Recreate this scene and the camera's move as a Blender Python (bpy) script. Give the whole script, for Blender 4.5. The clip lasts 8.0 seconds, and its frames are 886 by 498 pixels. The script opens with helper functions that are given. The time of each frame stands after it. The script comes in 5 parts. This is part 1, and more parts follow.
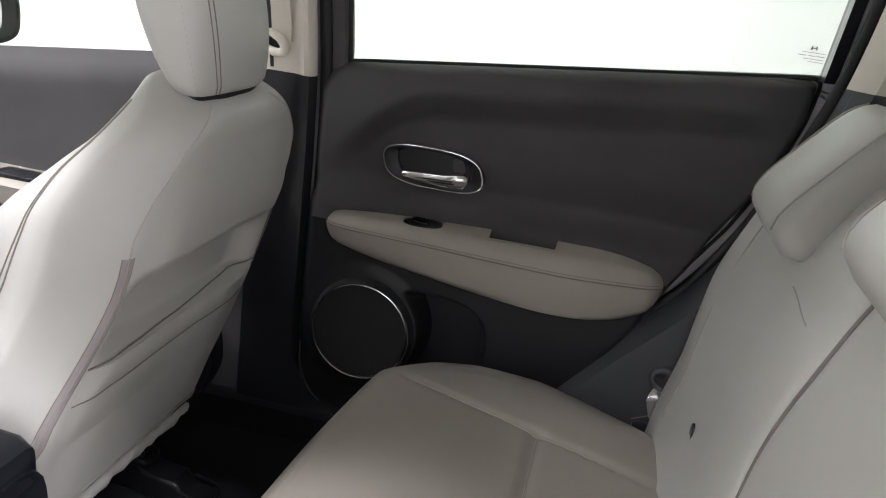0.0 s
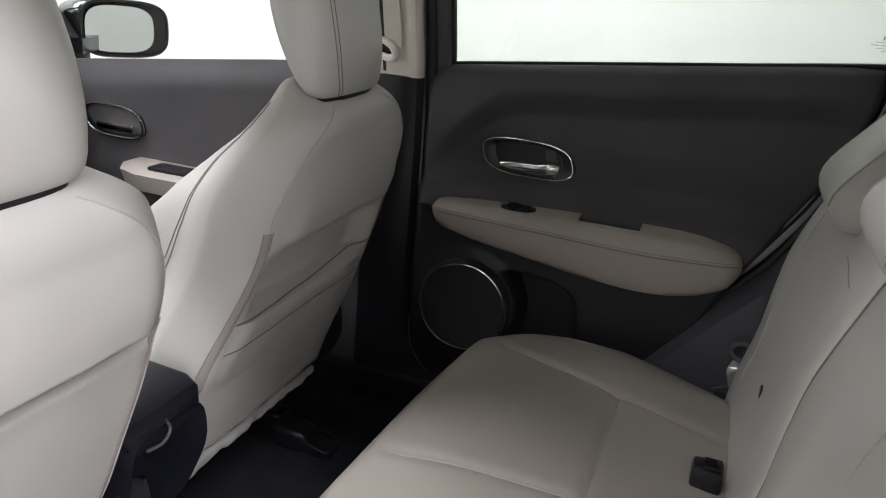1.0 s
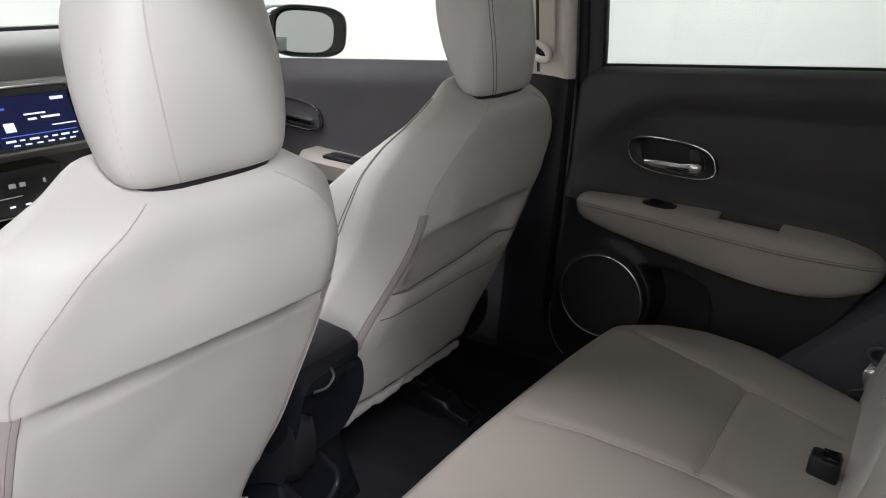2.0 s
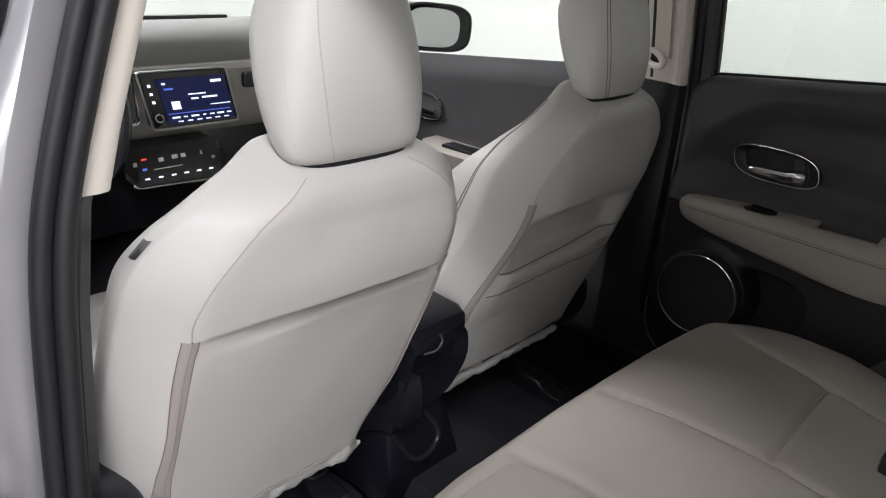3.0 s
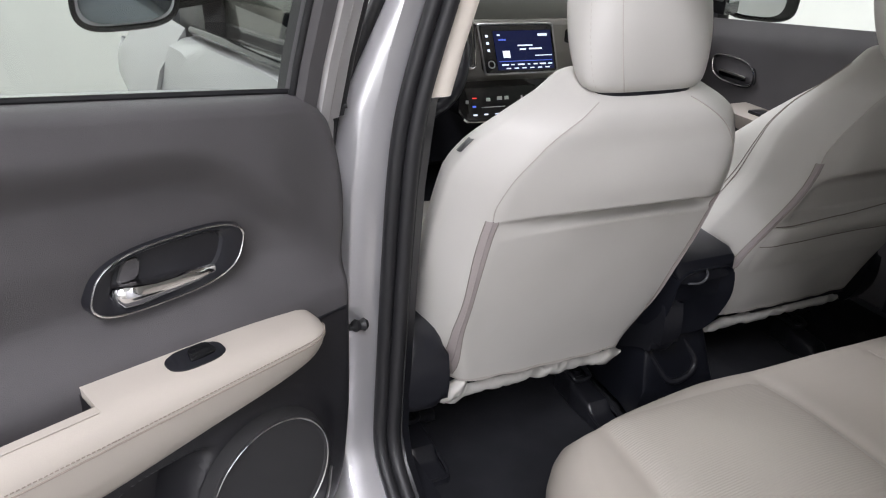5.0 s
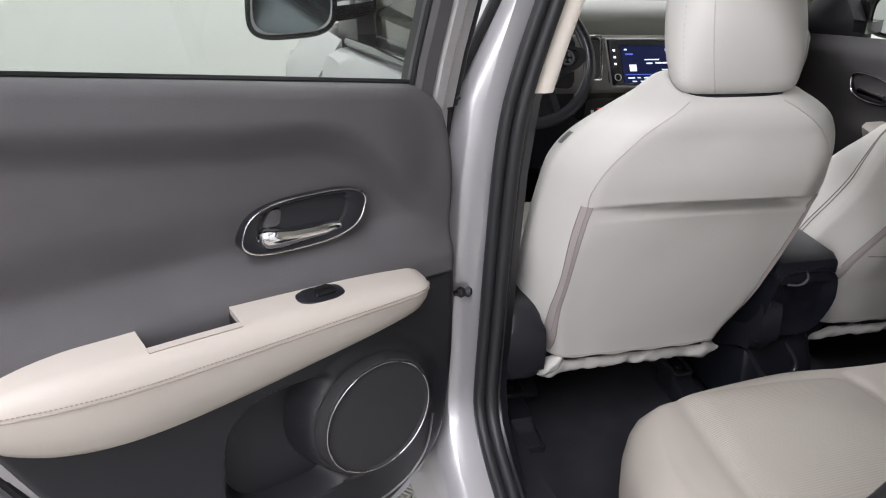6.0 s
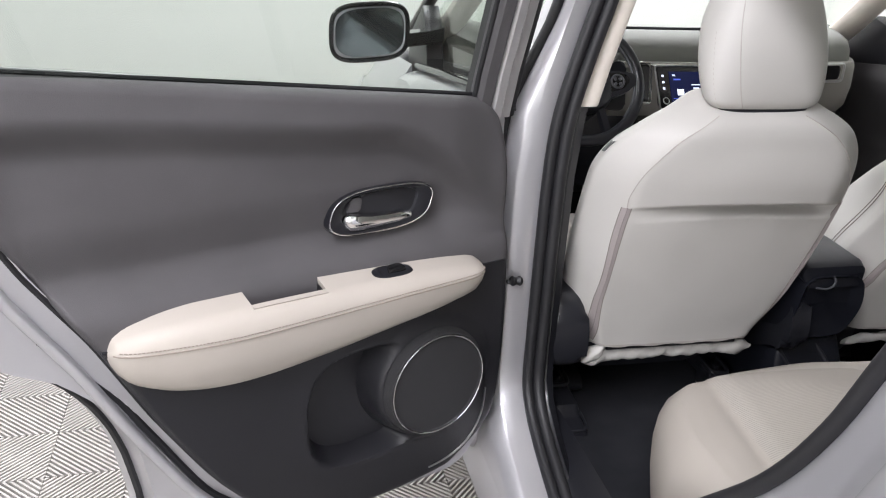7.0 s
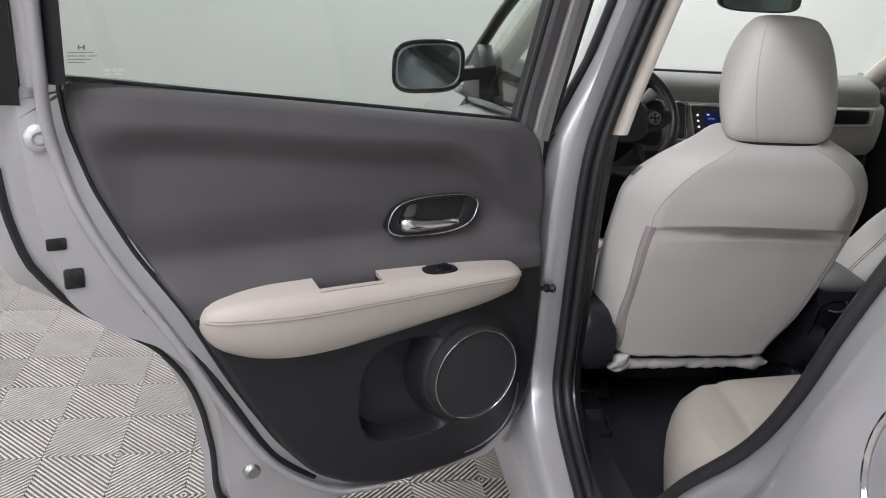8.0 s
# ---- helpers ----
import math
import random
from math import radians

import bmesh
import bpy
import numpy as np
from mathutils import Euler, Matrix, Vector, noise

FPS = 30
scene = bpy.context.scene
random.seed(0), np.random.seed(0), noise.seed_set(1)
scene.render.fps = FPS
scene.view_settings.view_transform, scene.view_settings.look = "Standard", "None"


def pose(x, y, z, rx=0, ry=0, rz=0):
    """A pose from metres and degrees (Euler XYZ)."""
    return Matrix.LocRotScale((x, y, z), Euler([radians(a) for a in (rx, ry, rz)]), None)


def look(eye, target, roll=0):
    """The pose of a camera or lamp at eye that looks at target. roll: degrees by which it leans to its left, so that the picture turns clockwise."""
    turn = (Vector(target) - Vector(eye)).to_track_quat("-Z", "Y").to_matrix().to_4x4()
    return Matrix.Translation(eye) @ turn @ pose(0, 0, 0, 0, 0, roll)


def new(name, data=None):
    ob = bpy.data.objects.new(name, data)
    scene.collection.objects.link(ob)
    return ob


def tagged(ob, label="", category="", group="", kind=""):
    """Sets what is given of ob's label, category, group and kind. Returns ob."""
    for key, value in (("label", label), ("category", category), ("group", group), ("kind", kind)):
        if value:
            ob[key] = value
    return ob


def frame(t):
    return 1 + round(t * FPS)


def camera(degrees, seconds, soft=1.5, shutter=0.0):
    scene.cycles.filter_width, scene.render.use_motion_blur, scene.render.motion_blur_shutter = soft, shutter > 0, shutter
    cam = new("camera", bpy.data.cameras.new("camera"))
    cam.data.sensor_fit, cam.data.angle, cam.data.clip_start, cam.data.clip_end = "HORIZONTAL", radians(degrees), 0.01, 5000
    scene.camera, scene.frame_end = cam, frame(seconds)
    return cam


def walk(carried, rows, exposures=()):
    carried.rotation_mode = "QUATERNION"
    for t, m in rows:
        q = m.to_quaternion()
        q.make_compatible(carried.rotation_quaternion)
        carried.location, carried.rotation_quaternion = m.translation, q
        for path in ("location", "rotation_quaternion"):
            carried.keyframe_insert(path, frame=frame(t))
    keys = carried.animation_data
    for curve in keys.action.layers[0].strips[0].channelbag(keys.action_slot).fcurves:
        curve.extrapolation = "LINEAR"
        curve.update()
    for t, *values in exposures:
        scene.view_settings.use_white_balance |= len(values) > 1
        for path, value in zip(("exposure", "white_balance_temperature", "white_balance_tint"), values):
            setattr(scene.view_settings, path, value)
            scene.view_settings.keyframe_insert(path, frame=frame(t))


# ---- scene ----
cam = camera(57.16, 8.0, soft=1.1)
PATH = [
    (0.0, -0.6873, -0.5362, 1.2312, 71.395, -7.583, -76.719),
    (0.5, -0.7684, -0.5516, 1.2400, 71.333, -7.095, -75.900),
    (1.0, -0.8400, -0.6020, 1.2560, 70.502, -5.083, -69.390),
    (1.5, -0.8935, -0.6428, 1.2648, 69.888, -4.158, -62.872),
    (3.0, -1.0683, -0.7469, 1.3148, 68.240, -5.454, -49.730),
    (3.5, -1.1219, -0.7863, 1.3245, 66.978, -5.929, -44.874),
    (4.0, -1.1765, -0.8160, 1.3207, 66.130, -5.293, -40.736),
    (4.5, -1.2010, -0.8640, 1.3175, 65.269, -4.905, -34.726),
    (5.0, -1.1948, -0.9602, 1.3167, 64.746, -4.118, -27.069),
    (6.5, -1.1969, -1.2440, 1.3260, 66.651, -2.493, -13.296),
    (7.0, -1.2436, -1.3467, 1.3335, 67.782, -2.474, -11.730),
    (7.5, -1.2665, -1.4605, 1.3437, 68.716, -2.924, -9.726),
    (8.0, -1.2755, -1.5483, 1.3457, 70.276, -3.628, -7.755),
]
EXPOSURES = [(0.0, 1.4), (0.5, 1.15), (1.0, 0.85), (1.5, 0.68), (3.0, 0.5), (4.0, 0.48), (6.5, 0.55), (7.0, 0.58), (7.5, 0.2), (8.0, 0.03)]
walk(cam, [(t, pose(x, y, z, rx, ry, rz)) for t, x, y, z, rx, ry, rz in PATH], EXPOSURES)

# ---- light: a white studio room with unseen, added luminous panels ----
world = bpy.data.worlds.new("studio_air")
scene.world = world
world.use_nodes = True
world.node_tree.nodes["Background"].inputs[0].default_value = (0.9, 0.95, 1.0, 1)
world.node_tree.nodes["Background"].inputs[1].default_value = 0.035


def area_lamp(name, x, y, z, sx, sy, watts, color=(0.945, 0.93, 1.0), aim=None):
    data = bpy.data.lights.new(name, "AREA")
    data.shape, data.size, data.size_y, data.energy, data.color = "RECTANGLE", sx, sy, watts, color
    ob = new(name, data)
    ob.matrix_world = look((x, y, z), aim) if aim else pose(x, y, z)
    return ob


LAMPS = [(-1.98, -2.1, 0.36, 2.4, 112), (-3.3, 1.3, 0.8, 3.0, 62), (3.35, 0.6, 0.5, 4.4, 95), (0.2, 2.68, 3.6, 0.6, 130)]
for lx, ly, sx, sy, watts in LAMPS:
    area_lamp("unseen_ceiling_lamp", lx, ly, 3.12, sx, sy, watts, aim=(lx + 1.15, ly, 1.6) if lx > 3 else None)
area_lamp("added_wall_fill_lamp", -4.13, -3.7, 1.95, 2.2, 2.0, 45, aim=(0, -3.7, 1.95))


# ---- materials ----
def material(name, color, rough=0.5, metal=0.0, grain=0.0, grain_scale=400.0, vary=0.08, vary_scale=3.0, coat=0.0, spec=0.5, wave=None, island=0.0):
    m = bpy.data.materials.new(name)
    m.use_nodes = True
    nt = m.node_tree
    n, l = nt.nodes, nt.links
    b = n["Principled BSDF"]
    b.inputs["Roughness"].default_value = rough
    b.inputs["Metallic"].default_value = metal
    b.inputs["Specular IOR Level"].default_value = spec
    b.inputs["Coat Weight"].default_value = coat
    b.inputs["Coat Roughness"].default_value = 0.06
    tc = n.new("ShaderNodeTexCoord")
    big = n.new("ShaderNodeTexNoise")
    big.inputs["Scale"].default_value = vary_scale
    big.inputs["Detail"].default_value = 6
    l.new(tc.outputs["Object"], big.inputs["Vector"])
    fine = n.new("ShaderNodeTexNoise")
    fine.inputs["Scale"].default_value = grain_scale
    fine.inputs["Detail"].default_value = 3
    l.new(tc.outputs["Object"], fine.inputs["Vector"])
    add = n.new("ShaderNodeMath")
    add.operation = "MULTIPLY_ADD"
    add.inputs[1].default_value = 0.35
    l.new(fine.outputs["Fac"], add.inputs[0])
    l.new(big.outputs["Fac"], add.inputs[2])
    mr = n.new("ShaderNodeMapRange")
    mr.inputs["From Min"].default_value, mr.inputs["From Max"].default_value = 0.35, 1.0
    mr.inputs["To Min"].default_value, mr.inputs["To Max"].default_value = 1 - vary, 1 + vary
    l.new(add.outputs[0], mr.inputs["Value"])
    mix = n.new("ShaderNodeMix")
    mix.data_type, mix.blend_type = "RGBA", "MULTIPLY"
    mix.inputs["Factor"].default_value = 1.0
    mix.inputs["A"].default_value = (*color, 1)
    l.new(mr.outputs[0], mix.inputs["B"])
    l.new(mix.outputs["Result"], b.inputs["Base Color"])
    rr = n.new("ShaderNodeMapRange")
    rr.inputs["To Min"].default_value, rr.inputs["To Max"].default_value = max(rough - 0.07, 0.0), min(rough + 0.07, 1.0)
    l.new(big.outputs["Fac"], rr.inputs["Value"])
    l.new(rr.outputs[0], b.inputs["Roughness"])
    height = None
    if wave:
        w = n.new("ShaderNodeTexWave")
        w.wave_type, w.bands_direction = "BANDS", wave[0]
        w.inputs["Scale"].default_value = wave[1]
        w.inputs["Distortion"].default_value = 1.2
        w.inputs["Detail Scale"].default_value = 3
        l.new(tc.outputs["Object"], w.inputs["Vector"])
        height = w.outputs["Fac"]
        bump = n.new("ShaderNodeBump")
        bump.inputs["Strength"].default_value, bump.inputs["Distance"].default_value = wave[2], 0.002
        l.new(height, bump.inputs["Height"])
        l.new(bump.outputs[0], b.inputs["Normal"])
    elif grain:
        bump = n.new("ShaderNodeBump")
        bump.inputs["Strength"].default_value, bump.inputs["Distance"].default_value = grain, 0.001
        l.new(fine.outputs["Fac"], bump.inputs["Height"])
        l.new(bump.outputs[0], b.inputs["Normal"])
    if island:
        info = n.new("ShaderNodeObjectInfo")
        hs = n.new("ShaderNodeMapRange")
        hs.inputs["To Min"].default_value, hs.inputs["To Max"].default_value = 1 - island, 1 + island
        l.new(info.outputs["Random"], hs.inputs["Value"])
        m2 = n.new("ShaderNodeMix")
        m2.data_type, m2.blend_type = "RGBA", "MULTIPLY"
        m2.inputs["Factor"].default_value = 1.0
        l.new(mix.outputs["Result"], m2.inputs["A"])
        l.new(hs.outputs[0], m2.inputs["B"])
        l.new(m2.outputs["Result"], b.inputs["Base Color"])
    return m


def pane_material(name, tint):
    m = bpy.data.materials.new(name)
    m.use_nodes = True
    n, l = m.node_tree.nodes, m.node_tree.links
    n.remove(n["Principled BSDF"])
    t, g, f, mx = n.new("ShaderNodeBsdfTransparent"), n.new("ShaderNodeBsdfGlossy"), n.new("ShaderNodeLayerWeight"), n.new("ShaderNodeMixShader")
    up, scale = n.new("ShaderNodeMath"), n.new("ShaderNodeMath")
    up.operation, scale.operation = "POWER", "MULTIPLY_ADD"
    up.inputs[1].default_value = 5.0
    scale.inputs[1].default_value, scale.inputs[2].default_value = 0.8, 0.05
    t.inputs[0].default_value = (*tint, 1)
    g.inputs["Roughness"].default_value = 0.01
    f.inputs["Blend"].default_value = 0.5
    l.new(f.outputs["Facing"], up.inputs[0])
    l.new(up.outputs[0], scale.inputs[0])
    l.new(scale.outputs[0], mx.inputs[0])
    l.new(t.outputs[0], mx.inputs[1])
    l.new(g.outputs[0], mx.inputs[2])
    l.new(mx.outputs[0], n["Material Output"].inputs["Surface"])
    return m


def glow_material(name, color, strength):
    m = bpy.data.materials.new(name)
    m.use_nodes = True
    b = m.node_tree.nodes["Principled BSDF"]
    b.inputs["Base Color"].default_value = (0.01, 0.01, 0.012, 1)
    b.inputs["Emission Color"].default_value = (*color, 1)
    b.inputs["Emission Strength"].default_value = strength
    b.inputs["Roughness"].default_value = 0.25
    b.inputs["Specular IOR Level"].default_value = 0.2
    return m


LEATHER = material("pale_beige_leather", (0.468, 0.455, 0.430), 0.44, grain=0.12, grain_scale=900, vary=0.05, vary_scale=5, spec=0.35)
FABRIC = material("ribbed_beige_cloth", (0.365, 0.338, 0.302), 0.8, vary=0.05, vary_scale=6, wave=("Y", 80.0, 0.22), spec=0.2)
ARMPAD = material("beige_armrest_leather", (0.43, 0.392, 0.348), 0.5, grain=0.15, grain_scale=800, vary=0.05, spec=0.35)
DEEPSEAM = material("dark_seam_groove", (0.20, 0.175, 0.155), 0.8)
BENCH = material("warm_beige_shaded_bench_leather", (0.355, 0.325, 0.288), 0.42, grain=0.12, grain_scale=900, vary=0.06, vary_scale=5, spec=0.4)
STITCH = material("grey_brown_thread", (0.25, 0.215, 0.185), 0.8)
SEAM = material("shadowed_seam_welt", (0.40, 0.37, 0.34), 0.7)
ZIPPER = material("grey_mauve_zip_tape", (0.30, 0.265, 0.26), 0.75, grain=0.4, grain_scale=1500)
DARK = material("charcoal_soft_plastic", (0.075, 0.071, 0.075), 0.6, grain=0.6, grain_scale=900, vary=0.16, vary_scale=7, spec=0.4)
LOWDARK = material("dark_hard_plastic", (0.016, 0.016, 0.019), 0.40, grain=0.3, grain_scale=1200, vary=0.12, spec=0.4)
BLACK = material("black_hard_plastic", (0.014, 0.0145, 0.018), 0.30, grain=0.12, grain_scale=900, vary=0.15, spec=0.45)
CONSOLE = material("blue_black_console_plastic", (0.008, 0.0088, 0.0125), 0.36, grain=0.15, grain_scale=900, vary=0.15, spec=0.32)
GLOSSBLACK = material("gloss_black_plastic", (0.01, 0.01, 0.011), 0.12)
RUBBER = material("black_rubber_seal", (0.013, 0.013, 0.015), 0.5, vary=0.2)
CARPET = material("black_carpet", (0.024, 0.025, 0.029), 0.95, grain=1.0, grain_scale=1100, vary=0.4, vary_scale=9, spec=0.1)
SIDETRIM = material("grey_and_lit_plastic", (0.060, 0.062, 0.070), 0.38, grain=0.3, grain_scale=1000, vary=0.12)
GRILLE = material("speaker_mesh", (0.02, 0.02, 0.022), 0.6, grain=1.0, grain_scale=2200)
PAINT = material("silver_metallic_paint", (0.535, 0.53, 0.55), 0.34, metal=0.6, vary=0.03, coat=0.5)
CHROME = material("bright_chrome", (0.85, 0.85, 0.86), 0.09, metal=1.0, vary=0.02)
STEEL = material("zinc_steel", (0.5, 0.5, 0.5), 0.3, metal=1.0)
TRIM = material("warm_white_pillar_trim", (0.66, 0.605, 0.54), 0.65, grain=0.2, grain_scale=700, vary=0.04)
DASHTOP = material("grey_green_dash_skin", (0.175, 0.178, 0.162), 0.72, grain=0.4, grain_scale=900)
DASHBAND = material("warm_grey_dash_band", (0.30, 0.29, 0.265), 0.55, grain=0.2)
HEADLINER = material("pale_headliner_cloth", (0.62, 0.59, 0.54), 0.9, grain=0.5, grain_scale=900)
WALL = material("studio_wall_paint", (0.74, 0.755, 0.72), 0.85, vary=0.03, vary_scale=0.6)
DIMWALL = material("fill_cutting_grey_wall", (0.36, 0.36, 0.36), 0.9, vary=0.08, vary_scale=1.2)
CEILING = material("ceiling_paint", (0.75, 0.75, 0.74), 0.9, vary=0.03)
SLAB = material("dark_underfloor", (0.03, 0.029, 0.028), 0.9, vary=0.3)
TILE = material("pale_grey_floor_tile", (0.37, 0.353, 0.328), 0.5, vary=0.16, vary_scale=9, grain=0.2, island=0.10)
GLASS = pane_material("clear_window_glass", (0.90, 0.93, 0.90))
PRIVACY = pane_material("tinted_rear_glass", (0.56, 0.60, 0.565))
MIRROR = material("mirror_silver", (0.8, 0.82, 0.83), 0.02, metal=1.0, vary=0.0)
DARKMIRROR = material("mirror_silver_dim_reflection", (0.26, 0.30, 0.31), 0.04, metal=1.0, vary=0.02)
SCREEN = glow_material("navy_display", (0.006, 0.013, 0.085), 0.36)
SCREENLIT = glow_material("lit_white_marks", (0.75, 0.82, 1.0), 1.0)
SCREENBLUE = glow_material("lit_blue_bar", (0.08, 0.13, 0.6), 1.0)
REDLIT = glow_material("lit_red_mark", (0.9, 0.05, 0.04), 0.8)
GLASSMARK = material("etched_glass_mark", (0.50, 0.52, 0.50), 0.7)
DARKMARK = material("dark_glass_mark", (0.12, 0.13, 0.13), 0.7)
PAPER = material("white_belt_webbing", (0.62, 0.57, 0.50), 0.8, grain=0.5, grain_scale=1300)
LAMPGLOW = glow_material("luminous_panel", (1.0, 1.0, 1.0), 2.0)
TYRE = material("tyre_rubber", (0.02, 0.02, 0.02), 0.85, vary=0.2)

# ---- builders ----
ORIGIN = {}


def thing(name, x, y, z, label, category, group="", kind=""):
    ob = new(name)
    ob.empty_display_size = 0.05
    ob.location = (x, y, z)
    ORIGIN[ob.name] = Vector((x, y, z))
    return tagged(ob, label, category, group, kind)


def finish(bm, name, mat, org, sharp=35):
    bmesh.ops.remove_doubles(bm, verts=bm.verts, dist=1e-6)
    bmesh.ops.recalc_face_normals(bm, faces=bm.faces)
    bmesh.ops.translate(bm, vec=-org, verts=bm.verts)
    me = bpy.data.meshes.new(name)
    bm.to_mesh(me)
    bm.free()
    me.materials.append(mat)
    me.shade_smooth()
    me.set_sharp_from_angle(angle=radians(sharp))
    return me


def part(name, bm, mat, parent, label="", move=None, sharp=35):
    """One mesh object under a thing or a part; its vertices are given in world metres."""
    if move is not None:
        bmesh.ops.transform(bm, matrix=move, verts=bm.verts)
    org = ORIGIN[parent.name]
    ob = new(name, finish(bm, name, mat, org, sharp))
    ob.parent = parent
    ORIGIN[ob.name] = org
    return tagged(ob, label)


def solo(name, bm, mat, label, category, kind="", group="", base=(0, 0, 0), sharp=35):
    """A thing that is one mesh."""
    org = Vector(base)
    ob = new(name, finish(bm, name, mat, org, sharp))
    ob.location = org
    ORIGIN[ob.name] = org
    return tagged(ob, label, category, group, kind)


def loft(rings, closed=True, caps=True, bm=None):
    bm = bm or bmesh.new()
    vs = [[bm.verts.new(p) for p in r] for r in rings]
    for a, b in zip(vs, vs[1:]):
        n = len(a)
        for i in range(n if closed else n - 1):
            j = (i + 1) % n
            bm.faces.new((a[i], a[j], b[j], b[i]))
    if caps and closed:
        for r in (vs[0], vs[-1]):
            c = bm.verts.new(sum((v.co for v in r), Vector()) / len(r))
            for i in range(len(r)):
                bm.faces.new((r[i], r[(i + 1) % len(r)], c))
    return bm


def box(x0, x1, y0, y1, z0, z1, bevel=0.004, seg=2, bm=None):
    out = bmesh.new()
    bmesh.ops.create_cube(out, size=1, matrix=Matrix.LocRotScale(((x0 + x1) / 2, (y0 + y1) / 2, (z0 + z1) / 2), None, (x1 - x0, y1 - y0, z1 - z0)))
    if bevel:
        bmesh.ops.bevel(out, geom=out.edges, offset=bevel, segments=seg, affect="EDGES", profile=0.5)
    if bm is None:
        return out
    me = bpy.data.meshes.new("scratch")
    out.to_mesh(me)
    out.free()
    bm.from_mesh(me)
    bpy.data.meshes.remove(me)
    return bm


def smooth_path(pts, n=8):
    """Points along a smooth line through pts."""
    pts = [Vector(p) for p in pts]
    out = []
    for i in range(len(pts) - 1):
        p0, p1, p2, p3 = pts[max(i - 1, 0)], pts[i], pts[i + 1], pts[min(i + 2, len(pts) - 1)]
        for k in range(n):
            t = k / n
            out.append(0.5 * ((2 * p1) + (p2 - p0) * t + (2 * p0 - 5 * p1 + 4 * p2 - p3) * t * t + (3 * p1 - p0 - 3 * p2 + p3) * t ** 3))
    out.append(pts[-1])
    return out


def tube(pts, r, seg=8, closed=False, flat=1.0, bm=None):
    """A round bar along pts; r is a number or a function of 0 to 1."""
    pts = [Vector(p) for p in pts]
    n = len(pts)
    seg = 12 if 7 < seg < 12 else seg
    rings = []
    normal = None
    for i, p in enumerate(pts):
        a = pts[(i - 1) % n] if closed or i else pts[0]
        b = pts[(i + 1) % n] if closed or i < n - 1 else pts[-1]
        d = (b - a).normalized()
        if normal is None:
            normal = d.cross(Vector((0.31, 0.2, 0.93))).normalized()
        normal = (normal - d * normal.dot(d)).normalized()
        side = d.cross(normal)
        rad = r(i / max(n - 1, 1)) if callable(r) else r
        rings.append([p + (normal * math.cos(q) + side * math.sin(q) * flat) * rad for q in (2 * math.pi * k / seg for k in range(seg))])
    if closed:
        rings.append(rings[0])
        return loft(rings, caps=False, bm=bm)
    return loft(rings, bm=bm)


def prism(outline, to3d, d0, d1, bevel=0.0, seg=2):
    """A plate: outline (u, v) pairs, to3d(u, v, d) gives the place at depth d."""
    bm = bmesh.new()
    a = [bm.verts.new(to3d(u, v, d0)) for u, v in outline]
    b = [bm.verts.new(to3d(u, v, d1)) for u, v in outline]
    n = len(outline)
    fa, fb = bm.faces.new(a), bm.faces.new(b)
    for i in range(n):
        j = (i + 1) % n
        bm.faces.new((a[i], a[j], b[j], b[i]))
    if bevel:
        edges = list(fa.edges) + list(fb.edges)
        bmesh.ops.bevel(bm, geom=edges, offset=bevel, segments=seg, affect="EDGES", profile=0.5)
    bmesh.ops.triangulate(bm, faces=[f for f in bm.faces if len(f.verts) > 4])
    return bm


def rounded(pts, r=0.01, n=4):
    """An outline with its corners rounded."""
    out = []
    m = len(pts)
    for i in range(m):
        p, a, b = Vector(pts[i]), Vector(pts[i - 1]), Vector(pts[(i + 1) % m])
        da, db = a - p, b - p
        q = min(r, da.length * 0.45, db.length * 0.45)
        s, e = p + da.normalized() * q, p + db.normalized() * q
        for k in range(n + 1):
            t = k / n
            v = s * (1 - t) ** 2 + p * 2 * t * (1 - t) + e * t * t
            out.append((v.x, v.y))
    return out


def oval(cu, cv, ru, rv, n=32, power=2.0, shear=0.0):
    out = []
    for k in range(n):
        a = 2 * math.pi * k / n
        c, s = math.cos(a), math.sin(a)
        u = math.copysign(abs(c) ** (2 / power), c) * ru
        v = math.copysign(abs(s) ** (2 / power), s) * rv
        out.append((cu + u, cv + v + shear * u))
    return out


def lerp_table(table, x):
    """Smooth reading of a table of (x, values...) rows."""
    if x <= table[0][0]:
        return table[0][1:]
    last = len(table) - 1
    for i in range(last):
        a, b = table[i], table[i + 1]
        if x <= b[0]:
            o, e, h = table[max(i - 1, 0)], table[min(i + 2, last)], b[0] - a[0]
            t = (x - a[0]) / h
            out = []
            for k in range(1, len(a)):
                m = (b[k] - a[k]) / h
                ma = 0.5 * (m + (a[k] - o[k]) / (a[0] - o[0])) if i > 0 else m
                mb = 0.5 * (m + (e[k] - b[k]) / (e[0] - b[0])) if i + 1 < last else m
                ma = 0.0 if ma * m <= 0 else math.copysign(min(abs(ma), 3 * abs(m)), m)
                mb = 0.0 if mb * m <= 0 else math.copysign(min(abs(mb), 3 * abs(m)), m)
                out.append((2 * t ** 3 - 3 * t * t + 1) * a[k] + (t ** 3 - 2 * t * t + t) * h * ma + (3 * t * t - 2 * t ** 3) * b[k] + (t ** 3 - t * t) * h * mb)
            return tuple(out)
    return table[-1][1:]


def step(a, b, x):
    t = min(max((x - a) / (b - a), 0), 1)
    return t * t * (3 - 2 * t)


MIRRORX = Matrix.Diagonal((-1, 1, 1, 1))
BELT = lambda y: 1.061 - 0.117 * y        # height of the side windows' lower edge along the car
LEAN_IN = lambda z: 0.30 * max(z - 1.04, 0)  # how far the cabin leans inwards above the belt line

